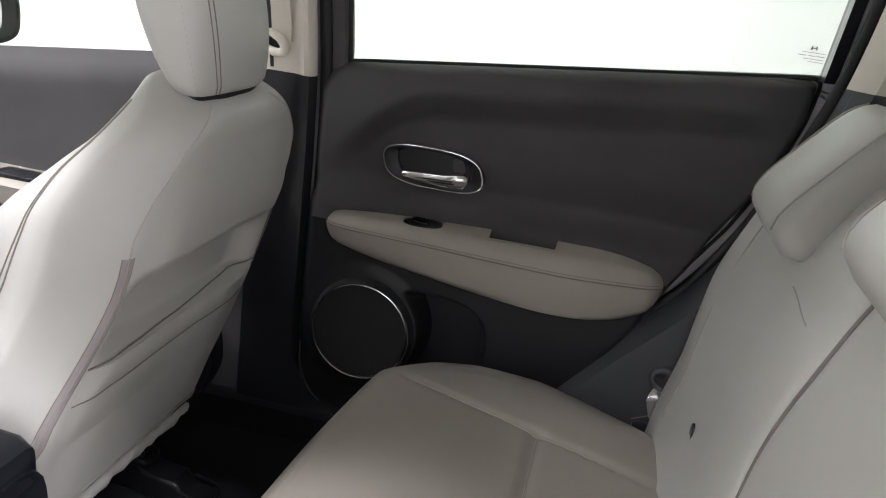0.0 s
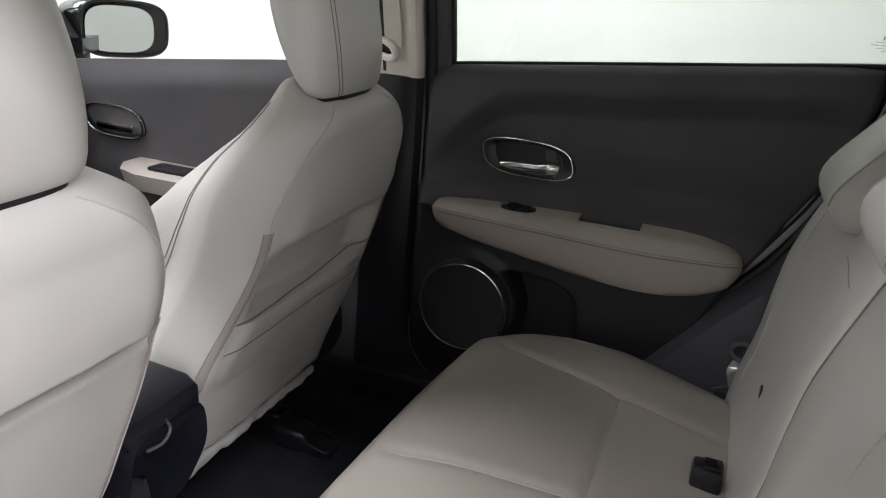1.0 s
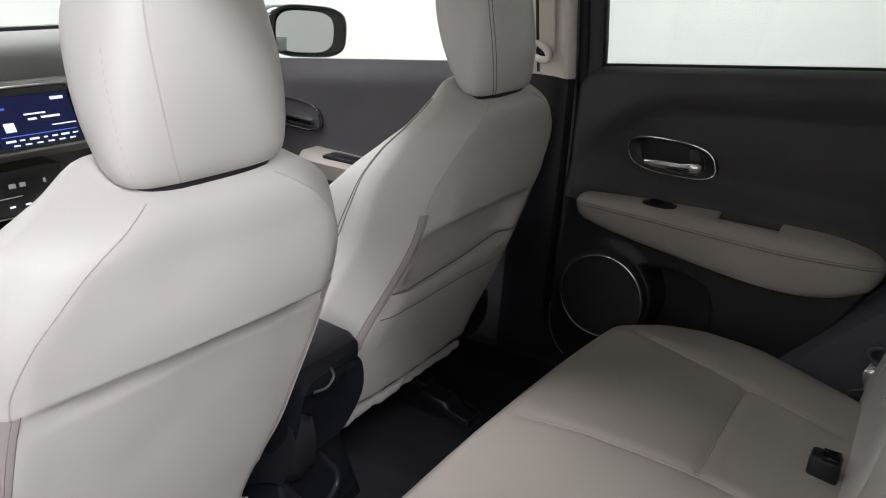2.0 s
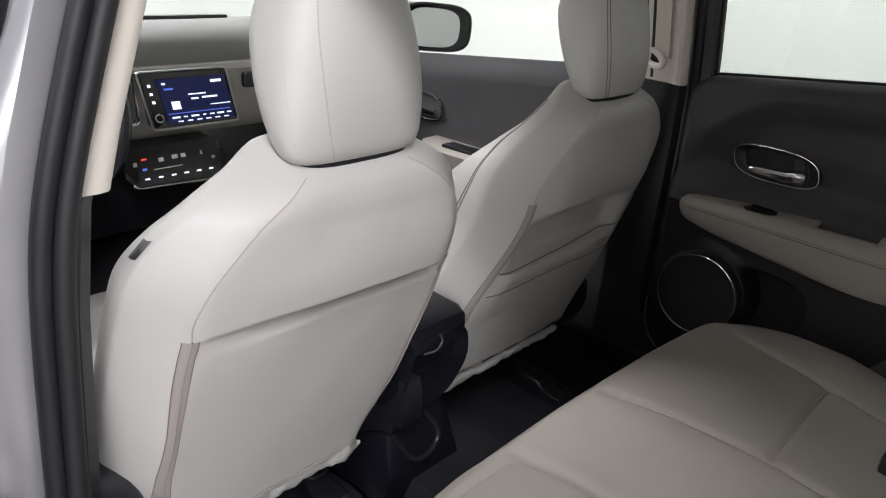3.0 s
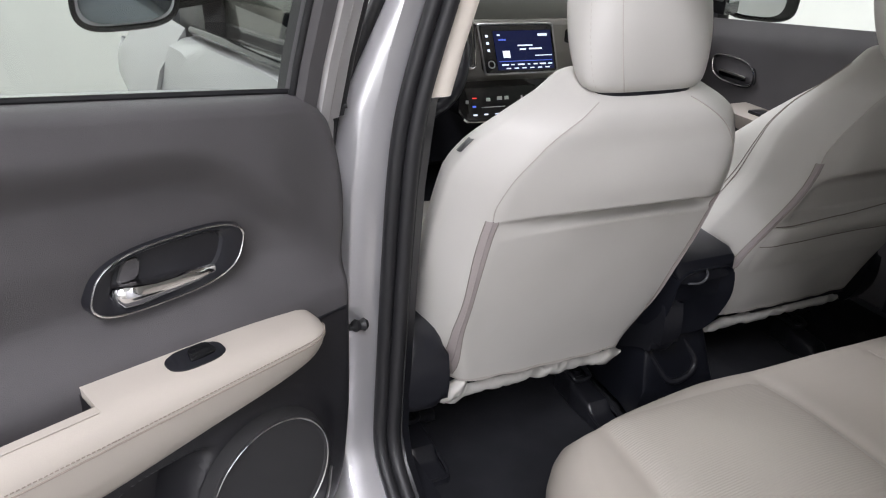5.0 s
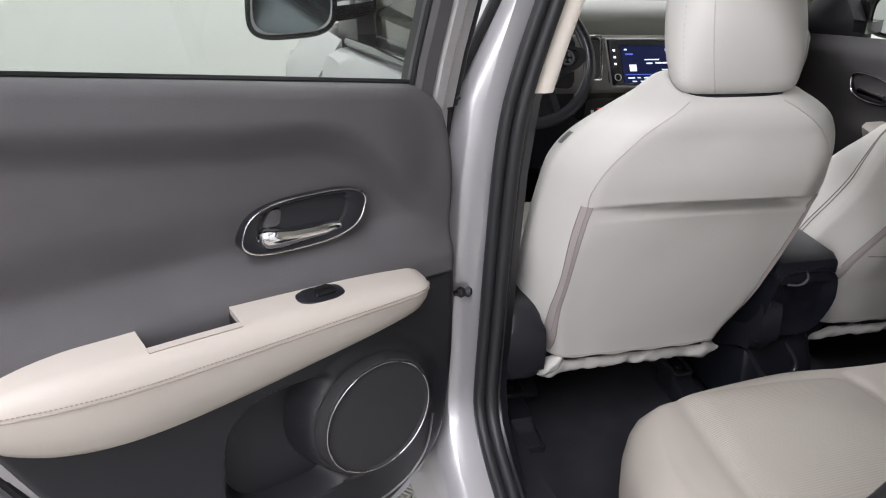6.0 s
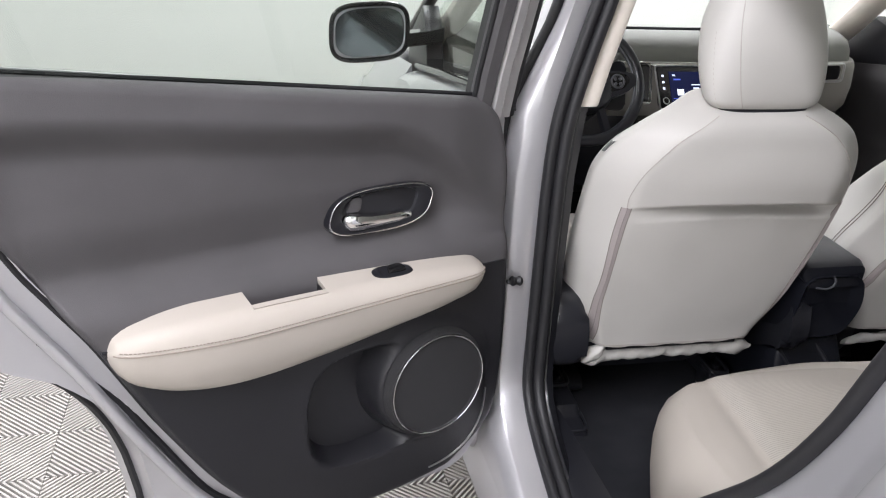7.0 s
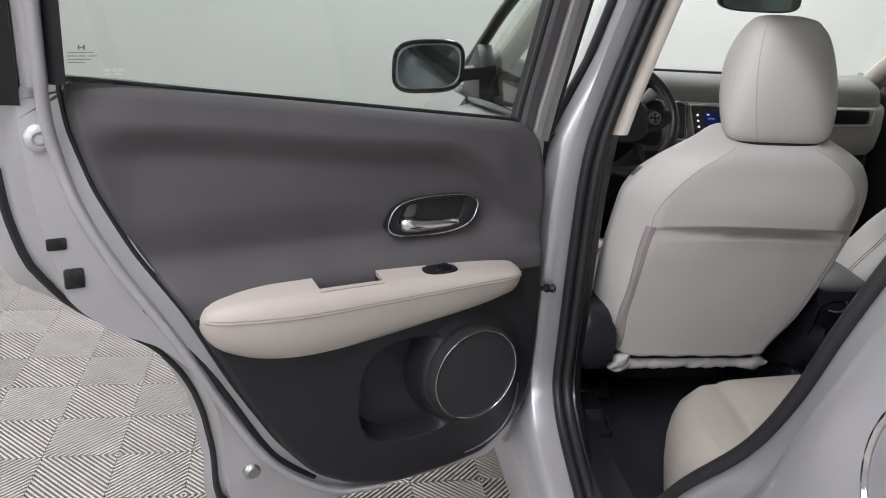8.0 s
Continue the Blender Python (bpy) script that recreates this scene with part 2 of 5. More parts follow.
# ---- the room ----
X0, X1, Y0, Y1, TOP = -4.2, 4.4, -5.0, 3.3, 3.2
solo("ground", box(X0, X1, Y0, Y1, -0.20, -0.016, 0), SLAB, "dark underfloor below the ribbed plastic tiles", "floor", "structure")
solo("wall_west", box(X0 - 0.15, X0, Y0, Y1, -0.2, TOP, 0), DIMWALL, "plain studio wall, greyed to cut fill light", "wall", "structure")
solo("wall_east", box(X1, X1 + 0.15, Y0, Y1, -0.2, TOP, 0), WALL, "plain pale grey-green studio wall", "wall", "structure")
solo("wall_north", box(X0 - 0.15, X1 + 0.15, Y1, Y1 + 0.15, -0.2, TOP, 0), WALL, "plain pale grey-green studio wall", "wall", "structure")
solo("wall_south", box(X0 - 0.15, X1 + 0.15, Y0 - 0.15, Y0, -0.2, TOP, 0), WALL, "plain pale grey-green studio wall", "wall", "structure")
cove = [[(2.9 + r * math.sin(a), 1.8 + r * math.cos(a), z) for r, z in ((1.5, -0.2), (1.5, TOP), (1.62, TOP), (1.62, -0.2))] for a in (math.pi / 2 * k / 24 for k in range(25))]
solo("wall_corner", loft(cove), WALL, "smooth rounded pale corner of the studio walls", "wall", "structure", sharp=50)
solo("ceiling", box(X0 - 0.15, X1 + 0.15, Y0 - 0.15, Y1 + 0.15, TOP, TOP + 0.1, 0), CEILING, "plain white studio ceiling", "ceiling", "structure")
for lx, ly, sx, sy, watts in LAMPS:
    light = thing("unseen_ceiling_light", lx, ly, TOP, "long white luminous panel, unseen, added on the ceiling", "ceiling light", "ceiling lights")
    if lx > 3:
        ry = 36
    else:
        ry = 0
    turn_lamp = pose(lx, ly, 3.15, 0, -ry, 0) @ Matrix.Translation((-lx, -ly, -3.15))
    part("housing", box(lx - sx / 2 - 0.03, lx + sx / 2 + 0.03, ly - sy / 2 - 0.03, ly + sy / 2 + 0.03, 3.15, 3.2, 0.005), STEEL, light, "", turn_lamp)
    part("diffuser", box(lx - sx / 2, lx + sx / 2, ly - sy / 2, ly + sy / 2, 3.14, 3.15, 0.0), LAMPGLOW, light, "white glowing diffuser of an unseen panel", turn_lamp)

panel = thing("added_wall_light", X0, -3.7, 0.9, "large white luminous panel added out of view on the wall", "wall light")
part("housing", box(-4.2, -4.16, -4.83, -2.57, 0.92, 2.98, 0.01), STEEL, panel)
part("diffuser", box(-4.16, -4.15, -4.8, -2.6, 0.95, 2.95, 0.0), LAMPGLOW, panel, "white glowing diffuser of an unseen panel")


# ---- doors: built for the closed right side, then moved ----
DOOR_LINE = [(0.022, 0.50), (0.025, 0.60), (0.024, 0.776), (0.017, 0.93), (0.008, 0.985), (-0.006, 1.028), (-0.030, 1.055), (-0.07, 1.066), (-0.45, 1.1105), (-0.75, 1.145), (-0.81, 1.152), (-0.828, 1.152), (-0.834, 1.143),
             (-0.826, 1.08), (-0.798, 0.99), (-0.749, 0.887), (-0.678, 0.771), (-0.608, 0.632), (-0.528, 0.497), (-0.455, 0.408), (-0.37, 0.355), (-0.28, 0.334),
             (-0.16, 0.337), (-0.075, 0.350), (-0.015, 0.402), (0.012, 0.445)]
SHELL_LINE = [(0.026, 0.50), (0.028, 0.78), (0.016, 0.96), (-0.005, 1.05), (-0.45, 1.114), (-0.86, 1.162), (-0.893, 1.10), (-0.885, 0.99), (-0.868, 0.90), (-0.845, 0.815), (-0.79, 0.758), (-0.728, 0.722),
              (-0.672, 0.662), (-0.632, 0.575), (-0.612, 0.46), (-0.604, 0.36), (-0.56, 0.33), (-0.30, 0.322), (-0.05, 0.326), (0.012, 0.39)]
SKIN_LINE = [(0.03, 0.50), (0.03, 0.80), (0.02, 1.03), (-0.45, 1.09), (-0.90, 1.14), (-0.955, 1.06), (-0.95, 0.92), (-0.92, 0.83), (-0.80, 0.745),
             (-0.71, 0.66), (-0.66, 0.56), (-0.635, 0.42), (-0.62, 0.31), (-0.30, 0.285), (0.0, 0.29), (0.02, 0.36)]


def even_loop(pts, n):
    """A closed smooth line through pts, at n even steps."""
    m = len(pts)
    fine = []
    for i in range(m):
        p0, p1, p2, p3 = (Vector(pts[(i + k) % m]) for k in (-1, 0, 1, 2))
        for k in range(10):
            t = k / 10
            w = 0.5  # softened so that corners do not overshoot
            m1, m2 = (p2 - p0) * 0.5 * w, (p3 - p1) * 0.5 * w
            fine.append(p1 * (2 * t ** 3 - 3 * t * t + 1) + m1 * (t ** 3 - 2 * t * t + t) + p2 * (3 * t * t - 2 * t ** 3) + m2 * (t ** 3 - t * t))
    lengths = [0.0]
    for a, b in zip(fine, fine[1:] + fine[:1]):
        lengths.append(lengths[-1] + (b - a).length)
    out, j = [], 0
    for k in range(n):
        want = lengths[-1] * k / n
        while lengths[j + 1] < want:
            j += 1
        a, b = fine[j], fine[(j + 1) % len(fine)]
        t = (want - lengths[j]) / max(lengths[j + 1] - lengths[j], 1e-9)
        out.append(a + (b - a) * t)
    return out


def panel_depth(y, z):
    """Inner face of the door lining: x on the right side."""
    x = lerp_table([(0.35, 0.712), (0.45, 0.700), (0.62, 0.692), (0.80, 0.698), (0.92, 0.702), (1.03, 0.708), (1.16, 0.728)], z)[0]
    crest = 1.015 + 0.05 * step(-0.2, -0.8, y) - 0.16 * step(-0.30, 0.02, y) ** 2
    x += (0.034 * step(0.034, -0.030, z - crest) * step(0.80, 0.88, z) - 0.016 * step(0.86, 0.95, z)) * (0.25 + 0.75 * step(-0.02, -0.13, y)) * (0.3 + 0.7 * step(-0.82, -0.74, y))
    ledge = 0.83 - 0.02 * step(-0.3, 0, y)
    x -= 0.006 * step(ledge + 0.02, ledge - 0.01, z)
    d = abs((y + 0.262) / 0.105) ** 3 + abs((z - 0.560) / 0.098) ** 3
    x += 0.070 * step(1.55, 0.60, d)
    d = abs((y + 0.233 - 0.30 * (z - 0.901)) / 0.081) ** 3 + abs((z - 0.902) / 0.0335) ** 3
    x += 0.048 * step(1.02, 0.95, d)
    r = math.hypot(y + 0.1425, z - 0.578)
    if r < 0.16:
        x = x + (min(x, 0.680) - x) * step(0.132, 0.104, r)
    return x


def rear_door(move, label, is_left):
    outline = DOOR_LINE if is_left else [(min(y, -0.010), z) for y, z in DOOR_LINE]
    border = SHELL_LINE if is_left else [(min(y, 0.006), z) for y, z in SHELL_LINE]
    hx, hy = (-0.823, 0.0816) if is_left else (0.823, 0.0816)
    door = thing("rear_door", hx, hy, 0.30, label, "car door", "rear doors")
    P = lambda name, bm, mat, lab="", parent=None, sharp=35: part(name, bm, mat, parent or door, lab, move, sharp)
    # steel shell
    shell = even_loop(border, 120)
    skin = even_loop(SKIN_LINE, 120)
    rings = [[(0.733, p.x, p.y) for p in [Vector((-0.40, 0.77)) + (q - Vector((-0.40, 0.77))) * 0.985 for q in even_loop(outline, 120)]],
             [(0.733 + 0.034 * step(0.66, 0.42, p.y) * step(-0.40, -0.56, p.x), p.x, p.y) for p in shell],
             [(0.742 + 0.034 * step(0.66, 0.42, p.y) * step(-0.40, -0.56, p.x), p.x * 1.004, p.y) for p in shell],
             [(0.800, p.x, p.y) for p in [a * 0.55 + b * 0.45 for a, b in zip(shell, skin)]],
             [(0.832, p.x, p.y) for p in skin]]
    for s, dx in ((1.0, 0.842), (0.97, 0.852), (0.85, 0.868), (0.6, 0.878), (0.3, 0.874), (0.03, 0.872)):
        c = Vector((-0.42, 0.72))
        rings.append([(dx - 0.05 * max(0, (c + (p - c) * s).y - 0.86) / 0.25, *(c + (p - c) * s)) for p in skin])
    P("door_shell", loft(rings, caps=False), PAINT, "silver painted steel")
    # lining
    line = even_loop(outline, 340)
    c = Vector((-0.40, 0.77))
    rings = [[(0.738, p.x, p.y) for p in line]]
    for k in range(110):
        s = 1.0 - 0.985 * (k / 109)
        ring = []
        for p in line:
            q = c + (p - c) * s
            ring.append((panel_depth(q.x, q.y) + 0.016 * max(0, 1 - k / 4.9) ** 2, q.x, q.y))
        rings.append(ring)
    for name, mat, lab, side in (("upper_lining", DARK, "charcoal soft grained lining", -1), ("lower_lining", LOWDARK, "darker hard plastic lower lining", 1)):
        bm = loft(rings, caps=True)
        bmesh.ops.bisect_plane(bm, geom=bm.verts[:] + bm.edges[:] + bm.faces[:], plane_co=(0, 0, 0.7765), plane_no=(0, 0, side), clear_outer=True)
        P(name, bm, mat, lab)
    # weather seal that follows the lining
    P("weather_strip", tube([(0.735, c.x + (p.x - c.x) * 1.008, c.y + (p.y - c.y) * 1.004) for p in line], 0.0045, 6, True), RUBBER)
    # split line between the soft upper and the hard lower lining
    seam = smooth_path([(panel_depth(y, z) - 0.0005, y, z) for y, z in ((0.006 if is_left else -0.020, 0.775), (-0.05, 0.775))], 4)
    P("split_line", tube(seam, 0.0018, 5), BLACK)
    seam = [(panel_depth(y, 0.79) - 0.0005, y, 0.776 + 0.03 * (y + 0.64)) for y in (-0.64, -0.66, -0.675)]
    P("split_line", tube(seam, 0.0018, 5), BLACK)
    # armrest
    TOPZ = [(-0.668, 0.780), (-0.664, 0.790), (-0.655, 0.800), (-0.62, 0.812), (-0.55, 0.820), (-0.45, 0.820), (-0.30, 0.816), (-0.15, 0.809), (-0.10, 0.804), (-0.07, 0.799), (-0.057, 0.790), (-0.050, 0.773)]
    LOWZ = [(-0.668, 0.757), (-0.664, 0.748), (-0.655, 0.734), (-0.62, 0.713), (-0.56, 0.697), (-0.48, 0.692), (-0.38, 0.699), (-0.25, 0.716), (-0.14, 0.732), (-0.10, 0.741), (-0.072, 0.748), (-0.058, 0.757), (-0.050, 0.767)]
    OUT = [(-0.668, 0.010), (-0.664, 0.022), (-0.655, 0.034), (-0.61, 0.050), (-0.50, 0.062), (-0.30, 0.062), (-0.14, 0.061), (-0.09, 0.058), (-0.07, 0.049), (-0.057, 0.030), (-0.050, 0.006)]
    ys = sorted({round(-0.668 + 0.618 * k / 60, 4) for k in range(61)} | {-0.356, -0.3575, -0.476, -0.4745, -0.07, -0.064, -0.06, -0.0565, -0.053, -0.0505, -0.66, -0.664})
    rings = []
    for y in ys:
        zt, zb, o = lerp_table(TOPZ, y)[0], lerp_table(LOWZ, y)[0], lerp_table(OUT, y)[0]
        base = 0.705
        inner = 0.698 - o
        edge = 0.6540 if -0.4745 <= y <= -0.3575 else base
        zs = zt - 0.36 * (zt - zb)
        slope = lambda q: zt - 0.30 * (zt - zs) * q
        q = (base - edge) / (base - inner)
        rings.append([(edge, y, slope(q)), (inner + 0.40 * (base - inner), y, slope(0.60)), (inner + 0.18 * (base - inner), y, slope(0.82) - 0.08 * (zt - zs)), (inner + 0.004, y, zs + 0.40 * (zt - zs)), (inner, y, zs + 0.005), (inner, y, zs - 0.002),
                      (inner + 0.004, y, zb + 0.55 * (zs - zb)), (inner + 0.012, y, zb + 0.2 * (zs - zb)), (inner + 0.022, y, zb + 0.03 * (zs - zb)), (base, y, zb), (base, y, zb + 0.4 * (zt - zb))])
    arm = P("armrest", loft(rings), ARMPAD, "pale beige padded leather", sharp=50)
    path = [(0.698 - lerp_table(OUT, y)[0] - 0.0006, y, lerp_table(TOPZ, y)[0] - 0.36 * (lerp_table(TOPZ, y)[0] - lerp_table(LOWZ, y)[0]) + 0.001) for y in ys[1:-1]]
    P("stitched_seam", tube(path, 0.0012, 5), STITCH, "stitched seam", arm)
    n = len(path)
    bm = bmesh.new()
    for k in range(2, n - 3):
        for f in (0.0, 0.5):
            p = Vector(path[k]).lerp(Vector(path[k + 1]), f) + Vector((-0.0001, 0, 0.0055))
            q = Vector(path[k]).lerp(Vector(path[k + 1]), f + 0.32) + Vector((-0.0001, 0, 0.0055))
            tube([p, q], 0.0007, 4, bm=bm)
    P("stitches", bm, STITCH, "row of brown stitches", arm)
    # pull pocket beside the armrest
    bm = bmesh.new()
    loft([[(0.6545, -0.3585, 0.803), (0.7035, -0.3585, 0.812), (0.7035, -0.4735, 0.812), (0.6545, -0.4735, 0.804)],
          [(0.6555, -0.3585, 0.755), (0.700, -0.3585, 0.755), (0.700, -0.4735, 0.755), (0.6555, -0.4735, 0.755)]], caps=False, bm=bm)
    bm.faces.new([bm.verts.new(v) for v in ((0.6555, -0.3585, 0.756), (0.70, -0.3585, 0.756), (0.70, -0.4735, 0.756), (0.6555, -0.4735, 0.756))])
    P("pull_pocket", bm, RUBBER, "recessed pull pocket, blackened for its deep shade", arm)
    # window switch
    tz = lambda y: lerp_table(TOPZ, y)[0] - 0.006
    sw = P("window_switch", prism(oval(-0.235, 0.675, 0.036, 0.0155, 28, 2.8), lambda u, v, d: (v, u, tz(u) + d + 0.20 * (v - 0.672)), -0.010, 0.0024, 0.0012), BLACK, "black oval switch bezel", arm)
    P("switch_rocker", prism(rounded([(-0.246, 0.668), (-0.212, 0.668), (-0.217, 0.685), (-0.240, 0.685)], 0.004), lambda u, v, d: (v, u, tz(u) + d + 0.22 * (v - 0.672) + 0.10 * (u + 0.233)), 0.002, 0.0058, 0.0014), GLOSSBLACK, "", sw)
    # inner handle: a slanted dish with a chrome ring, its lever hinged at the rear end
    gy, gz = -0.231, 0.901
    hd = lambda y, z, d=0.0: (0.7205 - d, y, z)
    loop = lambda ru, rv, p=3.0, dy=0.0, dz=0.0, k=0.30: [(u + k * (v - gz), v) for u, v in oval(gy + dy, gz + dz, ru, rv, 56, p)]
    rim = [[hd(u, v, d) for u, v in loop(ru, rv, p, dy, dz)] for ru, rv, p, dy, dz, d in ((0.094, 0.0385, 2.9, 0, 0, -0.010), (0.0927, 0.0375, 2.9, 0, 0, 0.0055), (0.087, 0.033, 2.9, 0, 0, 0.006), (0.068, 0.0275, 3.2, -0.002, 0.002, 0.0005), (0.066, 0.0265, 3.2, -0.002, 0.002, -0.004))]
    grip = P("handle_bezel", loft(rim, caps=False), BLACK, "black plastic rim round the inner handle")
    P("handle_dish", loft([[hd(u, v, d) for u, v in loop(ru, rv, 3.6, -0.002, 0.002)] for ru, rv, d in ((0.066, 0.0265, -0.004), (0.062, 0.024, -0.030), (0.030, 0.012, -0.033))]), LOWDARK, "dark dish behind the lever", grip)
    P("chrome_ring", tube([hd(u, v, 0.0058) for u, v in loop(0.0915, 0.0365, 2.9)], 0.0013, 6, True), CHROME, "thin chrome ring", grip)
    lever = []
    for y, zt, zb, d in ((-0.299, 0.892, 0.880, 0.000), (-0.297, 0.898, 0.876, 0.008), (-0.289, 0.901, 0.874, 0.012), (-0.271, 0.901, 0.875, 0.013), (-0.253, 0.899, 0.876, 0.011), (-0.230, 0.900, 0.879, 0.010), (-0.200, 0.901, 0.882, 0.008), (-0.177, 0.901, 0.886, 0.005), (-0.169, 0.898, 0.889, -0.002)):
        drop = (y + 0.299) / 0.13
        zt, zb = zt - 0.013 * drop, zb - 0.018 * drop
        zm = zt - 0.42 * (zt - zb)
        lever.append([hd(y, z, e) for z, e in ((zt, d - 0.016), (zt + 0.0004, d - 0.006), (zt - 0.0018, d - 0.0012), (zm + 0.0012, d + 0.0004), (zm - 0.0012, d), (zb + 0.002, d - 0.0045), (zb, d - 0.008), (zb + 0.001, d - 0.018))])
    P("handle_lever", loft(lever), CHROME, "chrome pull lever", grip, 50)
    P("lock_knob", prism(rounded([(-0.292, 0.901), (-0.268, 0.901), (-0.265, 0.924), (-0.283, 0.924)], 0.004), lambda u, v, d: hd(u, v, d), -0.022, 0.0, 0.003), DARK, "dark lock tab", grip)
    # speaker
    ring = lambda r, d: [(0.6665 - d, u, v) for u, v in oval(-0.1425, 0.578, r, r * 1.015, 64)]
    spk = P("speaker", loft([ring(0.104, -0.022), ring(0.0995, -0.002), ring(0.097, 0.004), ring(0.0915, 0.0045), ring(0.090, 0.001), ring(0.05, 0.003), ring(0.003, 0.0035)]), GRILLE, "round black speaker grille")
    P("speaker_ring", tube(ring(0.0930, 0.0052), 0.0014, 6, True), CHROME, "thin chrome ring", spk)
    # lower kick strip with a bright rim
    edge = [(panel_depth(y, z) - 0.0015, y, z) for y, z in ((-0.018, 0.52), (-0.022, 0.46), (-0.045, 0.41), (-0.085, 0.382), (-0.13, 0.372))]
    P("sill_strip", tube(smooth_path(edge, 6), 0.002, 5), STEEL, "bright edge of the lower lining")
    # window sash
    xb = lambda z: 0.742 - LEAN_IN(z)
    front = lambda z: -0.046
    back = lambda z: -0.835 - 0.03 * (z - 1.06)
    zs = [1.02, 1.10, 1.2, 1.3, 1.4, 1.5]
    rings = [[(xb(z) - 0.020, front(z) - 0.001, z), (xb(z) - 0.012, front(z) - 0.006, z), (xb(z) + 0.026, front(z) - 0.004, z), (xb(z) + 0.026, front(z) + 0.024, z), (xb(z) - 0.016, front(z) + 0.024, z), (xb(z) - 0.022, front(z) + 0.019, z)] for z in zs]
    P("front_sash", loft(rings), DARK, "charcoal window frame upright")
    rings = [[(xb(z) - 0.016, front(z) + 0.0245, z), (xb(z) - 0.021, front(z) + 0.029, z), (xb(z) - 0.021, front(z) + 0.044, z), (xb(z) - 0.016, front(z) + 0.050, z), (xb(z) - 0.007, front(z) + 0.056, z), (xb(z) - 0.006, front(z) + 0.076, z), (xb(z) - 0.001, front(z) + 0.081, z), (xb(z) + 0.05, front(z) + 0.083, z), (xb(z) + 0.05, front(z) + 0.0245, z)] for z in zs]
    P("front_sash_edge", loft(rings), PAINT, "silver painted edge")
    P("front_sash_seal", tube([(xb(z) + 0.006, front(z) + 0.088, z) for z in zs], 0.006, 8), RUBBER, "black rubber seal of the window frame")
    P("front_sash_bead", tube([(xb(z) - 0.006, front(z) - 0.008, z) for z in zs], 0.0045, 8), RUBBER, "black glass bead")
    zs = [1.152] + zs[2:]
    rings = [[(xb(z) - 0.018, back(z) + 0.006, z), (xb(z) + 0.026, back(z) + 0.006, z), (xb(z) + 0.030, back(z) - 0.016, z), (xb(z) - 0.008, back(z) - 0.014, z)] for z in zs]
    P("rear_sash", loft(rings), BLACK, "black window frame upright")
    rings = [[(xb(z) - 0.012, back(z) - 0.015, z), (xb(z) - 0.018, back(z) - 0.022, z), (xb(z) - 0.016, back(z) - 0.038, z), (xb(z) - 0.004, back(z) - 0.046, z), (xb(z) + 0.04, back(z) - 0.05, z), (xb(z) + 0.04, back(z) - 0.016, z)] for z in [1.15] + zs[1:]]
    P("rear_sash_edge", loft(rings), PAINT, "silver painted edge")
    rings = [[(xb(z) + 0.010, back(z) - 0.0505, z), (xb(z) + 0.050, back(z) - 0.052, z), (xb(z) + 0.050, back(z) - 0.13, z), (xb(z) + 0.03, back(z) - 0.13, z)] for z in [1.12] + zs[1:]]
    P("outer_corner", loft(rings), GLOSSBLACK, "black outer window corner")
    rings = [[(xb(1.5) - 0.02, y, 1.49), (xb(1.5) + 0.03, y, 1.49), (xb(1.5) + 0.012, y, 1.54), (xb(1.5) - 0.03, y, 1.54)] for y in (front(1.5) + 0.07, -0.45, back(1.5) - 0.09)]
    P("top_sash", loft(rings), PAINT, "silver painted frame top")
    bead = smooth_path([(0.726 - LEAN_IN(z), y, z) for y, z in ((-0.876, 1.49), (-0.870, 1.34), (-0.864, 1.20), (-0.862, 1.13), (-0.852, 1.06), (-0.826, 0.965), (-0.776, 0.860), (-0.702, 0.735), (-0.632, 0.600), (-0.556, 0.472), (-0.480, 0.392), (-0.40, 0.346), (-0.30, 0.330))], 6)
    edge = [(0.80, *(a * 0.5 + b * 0.5)) for a, b in zip(shell, skin) if a.x < -0.30 and a.y < 1.06]
    cut = max(range(len(edge)), key=lambda i: (Vector(edge[i]) - Vector(edge[i - 1])).length)
    P("edge_seal", tube(edge[cut:] + edge[:cut], 0.007, 6, flat=1.3), RUBBER, "black rubber seal round the shell")
    P("inner_seal", tube(smooth_path([(0.738, y, z) for y, z in ((-0.745, 0.79), (-0.706, 0.739), (-0.66, 0.68), (-0.616, 0.602), (-0.546, 0.478), (-0.50, 0.425), (-0.45, 0.385))], 6), 0.006, 6), RUBBER, "black inner door seal")
    P("flange_bead", tube(bead, lambda t: 0.010 - 0.002 * t, 8), PAINT, "raised silver flange beside the lining")
    P("belt_seal", tube([(0.738, y, BELT(y) - 0.003) for y in (-0.05, -0.3, -0.6, -0.84)], 0.003, 6), RUBBER, "black window seal")
    bm = bmesh.new()
    rows = [[bm.verts.new((xb(z) + 0.010, back(z) + (front(z) - back(z)) * k / 8, z)) for k in range(9)] for z in (1.03, 1.1, 1.2, 1.3, 1.4, 1.5)]
    for a, b in zip(rows, rows[1:]):
        for i in range(8):
            bm.faces.new((a[i], a[i + 1], b[i + 1], b[i]))
    pane = P("window_pane", bm, PRIVACY, "faintly green tinted glass")
    # small etched marks in the lower rear corner of the glass
    bm = bmesh.new()
    for y0, w, z, hgt in ((-0.812, 0.002, 1.201, 0.006), (-0.805, 0.002, 1.201, 0.006), (-0.811, 0.007, 1.201, 0.0012), (-0.826, 0.034, 1.194, 0.0007), (-0.826, 0.012, 1.189, 0.001), (-0.812, 0.010, 1.189, 0.001), (-0.799, 0.012, 1.189, 0.001), (-0.826, 0.030, 1.184, 0.0007), (-0.826, 0.022, 1.180, 0.0007)):
        box(xb(z) + 0.0075, xb(z) + 0.0088, y0, y0 + w, z - hgt / 2, z + hgt / 2, 0, bm=bm)
